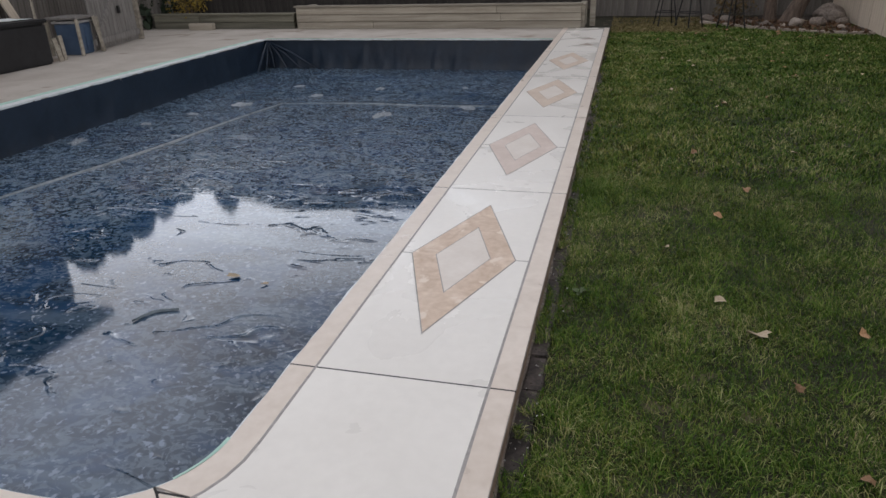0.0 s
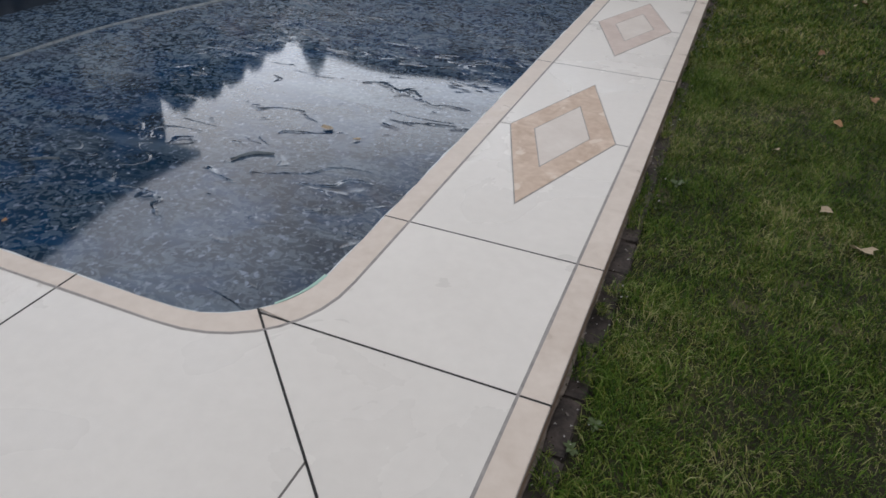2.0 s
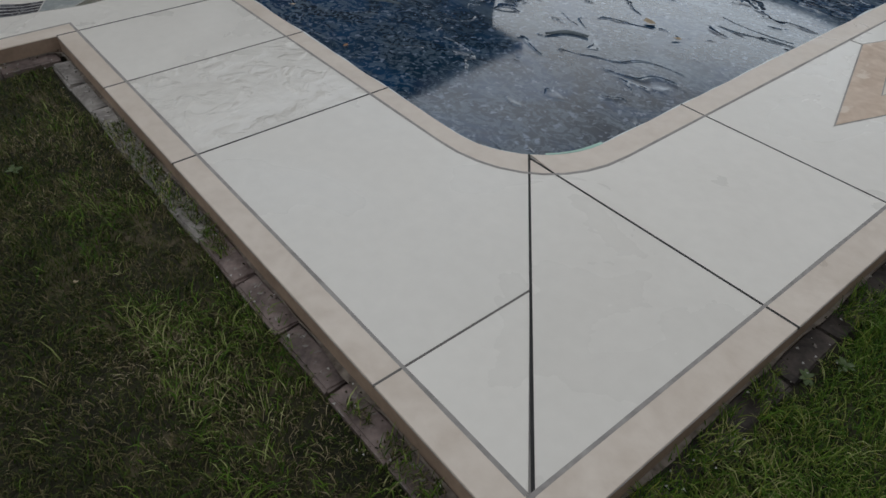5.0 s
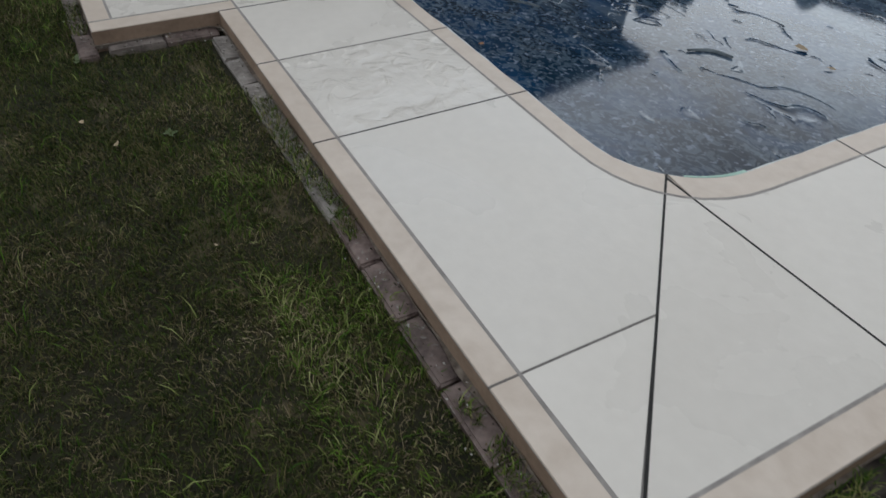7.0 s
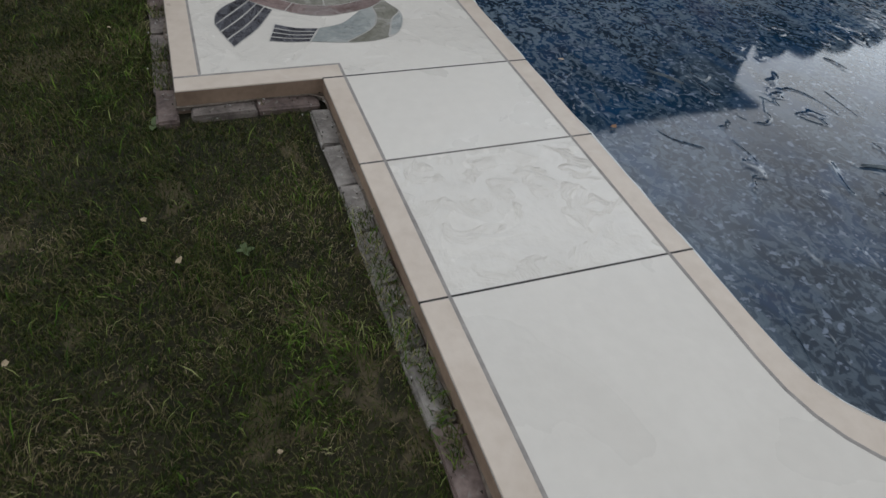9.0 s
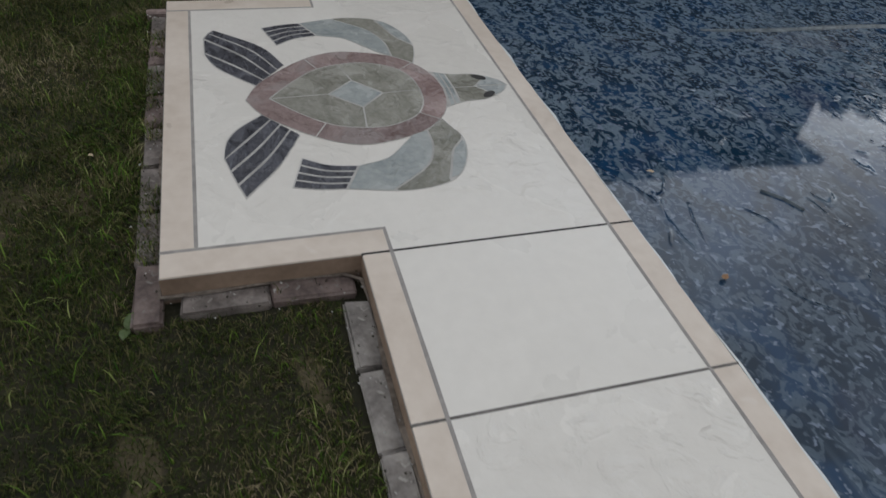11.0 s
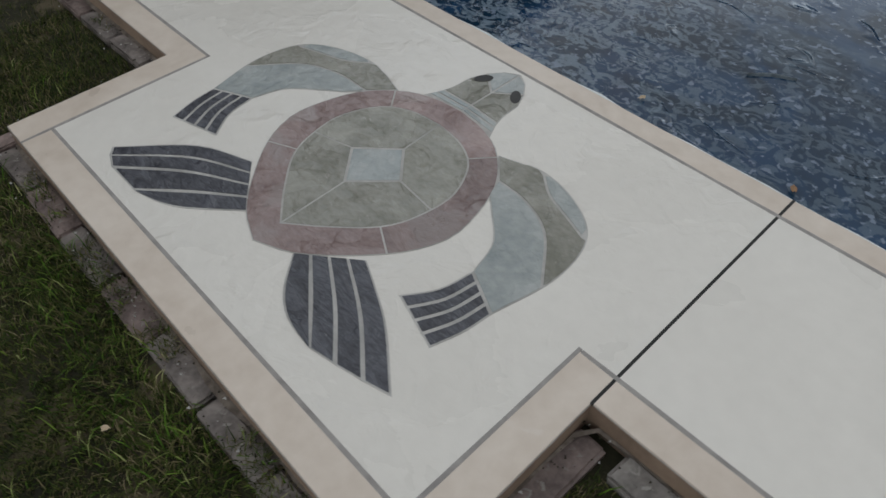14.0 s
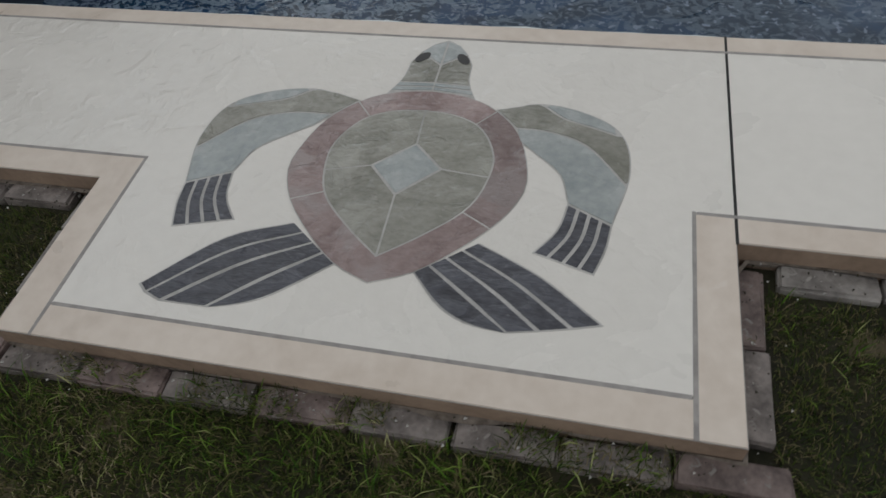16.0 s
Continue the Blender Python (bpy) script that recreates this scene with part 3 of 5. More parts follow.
for k, (cy, stain_mat, words) in enumerate([(3.188, DIAMOND, "rust-stained diamond with a pale middle in the cream deck"), (5.345, DIAMOND_PALE, "faded pink-stained diamond with a pale middle in the cream deck"), (7.565, DIAMOND_TAN, "tan-stained diamond with a pale middle in the cream deck"), (9.83, DIAMOND_TAN, "tan-stained diamond with a pale middle in the cream deck")]):
    dia = thing("diamond_inlay", words, "deck inlay", (-0.714, cy, 0.0), group="diamonds along the deck")
    part("outline", prism(lozenge(0.273, 0.783), -0.001, 0.0008), GROOVE if k < 2 else UMBER, dia)
    outer, inner, lip = lozenge(0.267, 0.766), lozenge(0.144, 0.410), lozenge(0.139, 0.396)
    bm = bmesh.new()
    lows = [[bm.verts.new((x, y, z)) for x, y in ring] for ring, z in ((outer, 0), (outer, 0.0016), (inner, 0.0016), (inner, 0))]
    for lo, hi in zip(lows, lows[1:]):
        for i in range(4):
            bm.faces.new((lo[i], lo[(i + 1) % 4], hi[(i + 1) % 4], hi[i]))
    part("ring", bm, stain_mat, dia)
    part("middle", prism(lip, -0.001, 0.0014), DIAMOND_CORE, dia)
    if k < 2:
        for s in (-1, 1):
            x0, x1 = sorted((s * 0.270, s * 0.333))
            part("tick", prism(rect(x0, x1, -0.003, 0.003), -0.001, 0.0012), GROOVE, dia)

# the last diamond is only begun: its two dark tips
begun = thing("diamond_inlay", "two dark tips of a diamond only begun on the cream deck", "deck inlay", (-0.57, 11.9, 0.0), group="diamonds along the deck")
for y, tall in ((-0.40, 0.16), (0.34, 0.17)):
    part("tip", prism([(-0.13, y - 0.05), (0.13, y - 0.05), (0.0, y + tall)], -0.001, 0.0014), UMBER, begun)

# ---- the turtle emblem on the bay that juts into the lawn ----
emblem = thing("turtle_inlay", "turtle-shaped stained inlay, red-brown rim, olive panels and slate stripes", "deck inlay", (-3.985, 0.005, 0.0))
Z1, Z2 = 0.0012, 0.0024


def mirror(poly, side):
    k = 1.04 if side < 0 else 0.955
    return [(side * x * (k if abs(x) > 0.3 else 1.0), y) for x, y in poly]


def stain(name, poly, mat, gap=0.006, side=1, z=Z2):
    q = mirror(poly, side)
    return part(name, prism(inset(q, gap), 0.0, z), mat, emblem)


def between(a, b, f0, f1):
    """The band between two lines of as many points, from share f0 to share f1."""
    lo = [(p[0] + (q[0] - p[0]) * f0, p[1] + (q[1] - p[1]) * f0) for p, q in zip(a, b)]
    hi = [(p[0] + (q[0] - p[0]) * f1, p[1] + (q[1] - p[1]) * f1) for p, q in zip(a, b)]
    return lo + hi[::-1]


def resample(line, count):
    pts = [Vector(p) for p in line]
    run = [0.0]
    for p, q in zip(pts, pts[1:]):
        run.append(run[-1] + (q - p).length)
    out = []
    for i in range(count):
        s = run[-1] * i / (count - 1)
        k = max(j for j in range(len(run)) if run[j] <= s + 1e-9)
        k = min(k, len(pts) - 2)
        t = (s - run[k]) / max(run[k + 1] - run[k], 1e-9)
        q = pts[k].lerp(pts[k + 1], t)
        out.append((q.x, q.y))
    return out


def trim(line):
    """The line, ending just short of its last point."""
    (x0, y0), (x1, y1) = line[-2:]
    return line[:-1] + [(x0 + (x1 - x0) * 0.8, y0 + (y1 - y0) * 0.8)]


rim_half = smooth_line([(0, 0.93), (0.11, 0.915), (0.21, 0.865), (0.30, 0.76), (0.345, 0.60), (0.33, 0.50), (0.265, 0.39), (0.12, 0.245), (0.0, 0.188)], 4)
core_half = smooth_line([(0, 0.838), (0.10, 0.825), (0.185, 0.775), (0.238, 0.67), (0.237, 0.57), (0.20, 0.46), (0.10, 0.355), (0.0, 0.273)], 4)
rim_half, core_half = resample(rim_half, 29), resample(core_half, 29)
part("outline", prism(rim_half + [(-x, y) for x, y in rim_half[-2:0:-1]], 0.0, 0.0018), CHALK, emblem)
ring_out = rim_half + [(-x, y) for x, y in rim_half[-2:0:-1]]
ring_in = core_half + [(-x, y) for x, y in core_half[-2:0:-1]]
for a, b in ((-6, 6), (6, 19), (19, 38), (38, 50)):
    span = [i % len(ring_out) for i in range(a, b + 1)]
    band = [ring_out[i] for i in span] + [ring_in[i] for i in span[::-1]]
    part("rim_panel", prism(inset(band, 0.0025), 0.0, Z2), SHELL_RED, emblem)
square = [(0.008, 0.692), (0.102, 0.598), (-0.006, 0.487), (-0.102, 0.590)]
stain("middle", square, PALE_BLUE, 0.005)
split = 14
left_core = [(-x, y) for x, y in core_half]
for panel_line in ([square[0], *core_half[: split + 1], square[1]], [square[1], *core_half[split:], square[2]], [square[0], *left_core[: split + 2], square[3]], [square[3], *left_core[split + 1 :], square[2]]):
    stain("shell_panel", panel_line, OLIVE, 0.003)
head_half = [(0.0, 1.195), (0.045, 1.168), (0.078, 1.125), (0.102, 1.07), (0.106, 1.0), (0.118, 0.955), (0.142, 0.905), (0.0, 0.90)]
part("head_outline", prism(head_half[:-1] + [(-x, y) for x, y in head_half[-2:0:-1]], 0.0, Z1), CHALK, emblem)
for side in (-1, 1):
    stain("head_panel", [(0.0, 1.19), (0.045, 1.168), (0.078, 1.125), (0.0, 1.06)], PALE_BLUE, 0.0038, side)
    stain("head_panel", [(0.0, 1.06), (0.078, 1.125), (0.102, 1.07), (0.106, 1.0), (0.115, 0.966), (0.0, 0.972)], OLIVE, 0.0038, side)
    stain("collar", [(0.0, 0.970), (0.114, 0.965), (0.124, 0.945), (0.0, 0.952)], PALE_BLUE, 0.0025, side)
    stain("collar", [(0.0, 0.950), (0.124, 0.943), (0.134, 0.922), (0.0, 0.934)], PALE_BLUE, 0.0025, side)
    eye = [(0.068 + 0.032 * math.cos(a) * 0.62 + 0.014 * math.sin(a), 1.096 - 0.032 * math.cos(a) * 0.80 + 0.011 * math.sin(a)) for a in [2 * math.pi * i / 14 for i in range(14)]]
    stain("dark_spot", eye, BLACK, 0.001, side, 0.0036)

flip_out = smooth_line([(0.215, 0.865), (0.37, 0.905), (0.52, 0.87), (0.618, 0.79), (0.645, 0.64), (0.607, 0.455)], 6)
flip_in = smooth_line([(0.315, 0.735), (0.37, 0.69), (0.45, 0.615), (0.482, 0.515)], 6)
claw_out = smooth_line([(0.607, 0.455), (0.597, 0.375), (0.572, 0.292)], 6)
claw_in = smooth_line([(0.482, 0.515), (0.462, 0.42), (0.408, 0.34)], 6)
mid_line = smooth_line([(0.285, 0.79), (0.40, 0.785), (0.52, 0.735), (0.635, 0.60)], 6)
cap_line = smooth_line([(0.375, 0.894), (0.44, 0.846), (0.53, 0.815), (0.602, 0.790)], 6)
FEET = {
    1: ([(0.58, 0.153), (0.51, 0.133), (0.435, 0.115), (0.36, 0.10)], [(0.36, 0.10), (0.265, 0.11), (0.187, 0.15), (0.108, 0.235)], (0.425, 0.268)),
    -1: ([(0.592, 0.098), (0.565, 0.075), (0.515, 0.057), (0.38, 0.058)], [(0.38, 0.058), (0.30, 0.08), (0.225, 0.12), (0.10, 0.232)], (0.425, 0.277)),
}
out_pts = resample(flip_out, 40)
for side in (-1, 1):
    part("flipper_outline", prism(mirror(flip_out + claw_out[1:] + claw_in[::-1] + flip_in[::-1][1:], side), 0.0, Z1), CHALK, emblem)
    upper = [p for p in out_pts if p[0] < 0.36 or p[1] < 0.80]
    upper = [p for p in upper if p[1] > 0.605]
    first = [p for p in upper if p[1] > 0.80]
    last = [p for p in upper if p[1] <= 0.80]
    stain("flipper_panel", first + cap_line + last + mid_line[::-1], OLIVE, 0.0038, side)
    stain("flipper_cap", [p for p in out_pts if p[0] >= 0.39 and p[1] >= 0.812] + cap_line[::-1], PALE_BLUE, 0.004, side)
    tail_pts = [p for p in out_pts if p[1] <= 0.60]
    stain("flipper_panel", mid_line + tail_pts + flip_in[::-1], PALE_BLUE, 0.0038, side)
    a, b = resample(claw_out, 9), resample(claw_in, 9)
    for i in range(4):
        stain("stripe", between(a, b, i / 4, (i + 1) / 4), SLATE, 0.005, side)
    ends, low, knee = FEET[side]
    top = [(0.255, 0.352), (0.107, 0.234)]
    lines = []
    for i in range(4):
        q = (top[0][0] + (top[1][0] - top[0][0]) * i / 4, top[0][1] + (top[1][1] - top[0][1]) * i / 4)
        k = ((q[0] + ends[i][0]) / 2, (q[1] + ends[i][1]) / 2)
        bow = (knee[0] - (top[0][0] + ends[0][0]) / 2, knee[1] - (top[0][1] + ends[0][1]) / 2)
        less = 1 - 0.28 * i
        lines.append(resample(smooth_line([q, (k[0] + bow[0] * less, k[1] + bow[1] * less), ends[i]], 6), 13))
    lines.append(resample(smooth_line(low[::-1], 6), 13))
    flip = [(side * x, y) for x, y in lines[0] + lines[4][::-1]]
    part("foot_outline", prism(flip[:13] + [(side * x, y) for x, y in ends[1:-1]] + flip[13:], 0.0, Z1), CHALK, emblem)
    for u, w in zip(lines, lines[1:]):
        band = [(side * x, y) for x, y in between(trim(u), trim(w), 0.09, 0.91)]
        part("stripe", prism(band, 0.0, Z2), SLATE, emblem)

# ---- the pool: sheeted walls, the cover and its taped rim ----
def wall_line(off):
    """The pool's rim, clockwise from the far right corner, pushed out by off."""
    near_right = [(CX + (RAD + off) * math.sin(radians(t)), CY - (RAD + off) * math.cos(radians(t))) for t in range(90, -1, -9)]
    lx = POOL_L + RAD
    near_left = [(lx - (RAD + off) * math.sin(radians(t)), CY - (RAD + off) * math.cos(radians(t))) for t in range(0, 91, 9)]
    return [(XP + off, POOL_F + off), *near_right, *near_left, (POOL_L - off, POOL_F + off)]


def sheet_wall(name, pts, folds, label):
    """A hanging plastic sheet along the points, with upright folds that deepen where it is gathered."""
    line = resample(pts, max(12, int(sum((Vector(b) - Vector(a)).length for a, b in zip(pts, pts[1:])) / 0.04)))
    bm = bmesh.new()
    rows = 9
    grid = []
    for i, (x, y) in enumerate(line):
        a, b = Vector(line[max(i - 1, 0)]), Vector(line[min(i + 1, len(line) - 1)])
        d = (b - a).normalized()
        n = Vector((d.y, -d.x))
        col = []
        for j in range(rows):
            s = j / (rows - 1)
            k = folds * noise.noise((i * 0.22 + s * 1.2, s * 0.8, 3.1)) * s + folds * 0.5 * noise.noise((i * 0.7 + s * 2.0, s * 1.5, 9.1)) * s
            off = abs(k) * 0.5 + k * 0.3 + 0.10 * max(0, s - 0.8)
            col.append(bm.verts.new((x + n.x * off, y + n.y * off, -0.012 + (COVER_Z - 0.03 + 0.012) * s)))
        grid.append(col)
    for p, q in zip(grid, grid[1:]):
        for j in range(rows - 1):
            bm.faces.new((p[j], p[j + 1], q[j + 1], q[j]))
    for f in bm.faces:
        f.smooth = True
    ob = part(name, bm, LINER)
    return tagged(ob, label, "pool wall", kind="structure")


rim = wall_line(0.0)
sheet_wall("wall_pool_sides", rim, 0.03, "navy plastic sheet hung over the pool wall")
sheet_wall("wall_pool_far", [(POOL_L, POOL_F), (XP, POOL_F)], 0.07, "navy plastic sheet in folds on the far pool wall")

nx, ny = 110, 220
bm = bmesh.new()
grid = []
for i in range(nx + 1):
    col = []
    for j in range(ny + 1):
        x = POOL_L - 0.1 + (XP + 0.2 - POOL_L) * i / nx
        y = YP - 0.1 + (POOL_F + 0.2 - YP) * j / ny
        z = COVER_Z + 0.006 * noise.noise((x * 0.9, y * 0.9, 0))
        z += 0.009 * math.exp(-(((y - 9.15 - 0.05 * math.sin(x * 1.7)) / 0.05) ** 2)) * (0.7 + 0.3 * noise.noise((x * 3, 1, 1)))
        z += 0.007 * math.exp(-(((x + 5.15 + 0.05 * math.sin(y * 1.3)) / 0.05) ** 2)) * (0.7 + 0.3 * noise.noise((1, y * 3, 1)))
        col.append(bm.verts.new((x, y, z)))
    grid.append(col)
for p, q in zip(grid, grid[1:]):
    for j in range(ny):
        bm.faces.new((p[j], q[j], q[j + 1], p[j + 1]))
for f in bm.faces:
    f.smooth = True
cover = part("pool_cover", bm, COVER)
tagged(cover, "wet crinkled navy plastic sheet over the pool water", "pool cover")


def fold_ridge(pts, radius, parent):
    return part("fold", rod(pts, radius, sides=6), LINER, parent)


far_wall = bpy.data.objects["wall_pool_far"]
for k, (dx, dy) in enumerate([(0.03, -0.55), (0.06, -0.28), (0.10, -0.05), (0.35, -0.04), (0.62, -0.04), (0.95, -0.05)]):
    a = Vector((POOL_L + 0.05, POOL_F - 0.05, -0.02))
    b = Vector((POOL_L + 0.05 + dx, POOL_F - 0.05 + dy, COVER_Z + 0.01))
    m = a.lerp(b, 0.5) + Vector((0.02, -0.02, 0.03))
    fold_ridge([a, m, b], [0.016, 0.022, 0.012], far_wall)


def crease(pts, wide, seed):
    """A slightly raised fold of the sheet along the points, painted pale as if mirroring sky."""
    line = resample(smooth_line(pts, 8), 70)
    bm = bmesh.new()
    loops = []
    for i, (x, y) in enumerate(line):
        a, b = Vector(line[max(i - 1, 0)]), Vector(line[min(i + 1, len(line) - 1)])
        d = (b - a).normalized()
        w = wide * (0.55 + 0.9 * abs(noise.noise((x * 2.3, y * 2.3, seed)))) * math.sin(math.pi * (i + 0.3) / len(line)) ** 0.6
        o = 0.03 * noise.noise((x * 1.4, y * 1.4, seed + 4))
        loops.append([bm.verts.new((x - d.y * (k * w + o), y + d.x * (k * w + o), COVER_Z + 0.009 + h)) for k, h in ((-0.5, -0.008), (-0.15, 0.006), (0.2, 0.004), (0.5, -0.008))])
    for p, q in zip(loops, loops[1:]):
        for j in range(3):
            f = bm.faces.new((p[j], p[j + 1], q[j + 1], q[j]))
            f.smooth = True
    part("crease", bm, CREASE, cover, "fold in the plastic sheet, painted pale like sky sheen")


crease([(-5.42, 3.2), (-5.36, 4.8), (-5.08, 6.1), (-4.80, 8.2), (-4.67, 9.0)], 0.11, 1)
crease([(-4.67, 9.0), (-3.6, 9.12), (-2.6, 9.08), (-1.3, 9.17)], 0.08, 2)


def crumple(x, y, size, seed):
    bm = bmesh.new()
    bmesh.ops.create_icosphere(bm, subdivisions=3, radius=1.0)
    for v in bm.verts:
        k = 1 + 0.6 * noise.noise(v.co * 1.6 + Vector((seed * 5.0, 0, 0)))
        v.co = Vector((v.co.x * k, v.co.y * k * 0.55, v.co.z * (0.22 + 0.55 * abs(noise.noise(v.co * 2.5 + Vector((seed, 0, 0)))))))
    ob = part("crumple", bm, CRUMPLE, cover, "crumpled bulge of the sheet, painted pale like sky sheen")
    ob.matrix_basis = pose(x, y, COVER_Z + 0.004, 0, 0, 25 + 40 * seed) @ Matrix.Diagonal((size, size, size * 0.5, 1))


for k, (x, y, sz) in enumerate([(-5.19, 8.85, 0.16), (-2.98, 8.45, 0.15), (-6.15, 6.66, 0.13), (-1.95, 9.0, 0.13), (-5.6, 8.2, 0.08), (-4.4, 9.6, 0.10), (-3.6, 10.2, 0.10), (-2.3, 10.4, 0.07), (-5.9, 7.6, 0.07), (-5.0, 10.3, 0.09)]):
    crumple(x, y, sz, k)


def rim_strip(name, pts, width, z, mat, label, wob=0.006):
    line = resample(pts, max(6, int(sum((Vector(b) - Vector(a)).length for a, b in zip(pts, pts[1:])) / 0.08)))
    bm = bmesh.new()
    loops = []
    for i, (x, y) in enumerate(line):
        a, b = Vector(line[max(i - 1, 0)]), Vector(line[min(i + 1, len(line) - 1)])
        d = (b - a).normalized()
        n = Vector((d.y, -d.x))
        w0, w1 = wob * noise.noise((x * 5, y * 5, 1)), width + 2 * wob * noise.noise((x * 6, y * 6, 7))
        loops.append([bm.verts.new((x - n.x * w0, y - n.y * w0, z - 0.02)), bm.verts.new((x - n.x * w0, y - n.y * w0, z)), bm.verts.new((x - n.x * w1, y - n.y * w1, z))])
    for p, q in zip(loops, loops[1:]):
        for j in range(2):
            bm.faces.new((p[j], p[j + 1], q[j + 1], q[j]))
    ob = part(name, bm, mat)
    return tagged(ob, label, "edge strip")


left_rim = [(POOL_L, POOL_F), (POOL_L, YP + RAD)]
far_rim = [(XP - 0.02, POOL_F), (POOL_L, POOL_F)]
rim_strip("sheet_edge", left_rim[::-1], 0.15, 0.006, WHITE_EDGE, "white folded plastic edge taped along the pool rim")
rim_strip("sheet_edge", far_rim, 0.10, 0.006, WHITE_EDGE, "white folded plastic edge taped along the pool rim")
rim_strip("masking_tape", [(POOL_L - 0.13, YP + RAD), (POOL_L - 0.13, POOL_F)], 0.09, 0.009, TAPE, "pale green masking tape on old concrete")
rim_strip("masking_tape", [(XP - 0.02, POOL_F + 0.10), (POOL_L - 0.05, POOL_F + 0.10)], 0.06, 0.009, TAPE, "pale green masking tape on old concrete")

near_rim = [p for p in wall_line(0.0) if p[1] < 3.0 and p[0] > -4.0]
rim_strip("sheet_edge", [(XP, 9.0), *near_rim, (-6.0, YP)], -0.006, -0.006, WHITE_EDGE, "ragged white plastic edge under the coping", 0.007)
rim_strip("masking_tape", wall_line(0.0)[1:6], -0.012, -0.003, TAPE, "pale green masking tape torn along the coping", 0.008)

# ---- old concrete patio beyond and beside the pool ----
patio_poly = [(XP, POOL_F), (XP, DECK_END + 0.35), (-12.0, DECK_END + 0.35), (-12.0, -1.0), (NEAR_L - 0.01, -1.0), (NEAR_L - 0.01, YP), (POOL_L, YP + RAD), (POOL_L, POOL_F)]
patio = part("patio", prism(patio_poly, -0.15, -0.004), PATIO)
tagged(patio, "stained old grey-brown concrete patio", "patio", kind="structure")


# ---- weathered pavers set along the slab's foot ----
edging = thing("brick_edging", "weathered red and grey pavers along the foot of the deck", "edging", kind="structure")
rng = random.Random(4)


def brick_mesh(seed, mat):
    r = random.Random(seed)
    bm = box(-0.1152, 0.1152, -0.036, 0.036, -0.05, 0.0, 0.006)
    for v in bm.verts:
        v.co += Vector((r.uniform(-1, 1), r.uniform(-1, 1), r.uniform(-1, 1))) * 0.0030
    me = bpy.data.meshes.new("brick")
    bm.to_mesh(me)
    bm.free()
    me.materials.append(mat)
    return me


BRICKS = [brick_mesh(s, BRICK_RED if s % 2 else BRICK_GREY) for s in range(8)]
SOILED_BRICKS = [brick_mesh(s + 40, BRICK_SOILED) for s in range(5)]
PALE_BRICKS = [brick_mesh(s + 20, BRICK_RED if s == 0 else BRICK_PALE) for s in range(6)]


def brick_row(x, y, dx, dy, count, sink=0.0, kinds=BRICKS):
    for i in range(count):
        ob = new("brick", rng.choice(kinds))
        ob.parent = edging
        px, py = x + dx * (0.117 + 0.235 * i), y + dy * (0.117 + 0.235 * i)
        ob.matrix_world = pose(px + rng.uniform(-0.004, 0.004), py + rng.uniform(-0.004, 0.004), FACE - 0.006 - sink + rng.uniform(-0.004, 0.001), rng.uniform(-1.3, 1.3), rng.uniform(-0.7, 0.7), math.degrees(math.atan2(dy, dx)) + rng.uniform(-0.7, 0.7))


brick_row(XR + 0.036, YE - 0.10, 0, 1, 40, 0.018, SOILED_BRICKS)
brick_row(XR + 0.10, YE - 0.037, -1, 0, 6, 0.006, PALE_BRICKS[:4] + BRICKS[:2])
brick_row(XR + 0.10 - 6 * 0.235, YE - 0.038, -1, 0, 6, 0.004, PALE_BRICKS)
brick_row(N3 + 0.038, YE - 0.02, 0, -1, 2)
brick_row(N3 + 0.10, PF - 0.038, -1, 0, 8)
brick_row(PL - 0.038, PF - 0.10, 0, 1, 3, 0.0, PALE_BRICKS)
brick_row(PL - 0.10, YE - 0.038, -1, 0, 7)


# ---- lawn: single blades, thick near the deck ----
TABLE = np.random.default_rng(77).uniform(-1, 1, (64, 64))


def uneven(x, y, scale, shift=0.0):
    """Smooth random values from -1 to 1 over the plan."""
    u, v = x * scale + 17.3 + shift, y * scale + 9.1 + 1.7 * shift
    i, j = np.floor(u).astype(int), np.floor(v).astype(int)
    a, b = u - i, v - j
    a, b = a * a * (3 - 2 * a), b * b * (3 - 2 * b)
    at = lambda p, q: TABLE[p % 64, q % 64]
    return (at(i, j) * (1 - a) + at(i + 1, j) * a) * (1 - b) + (at(i, j + 1) * (1 - a) + at(i + 1, j + 1) * a) * b


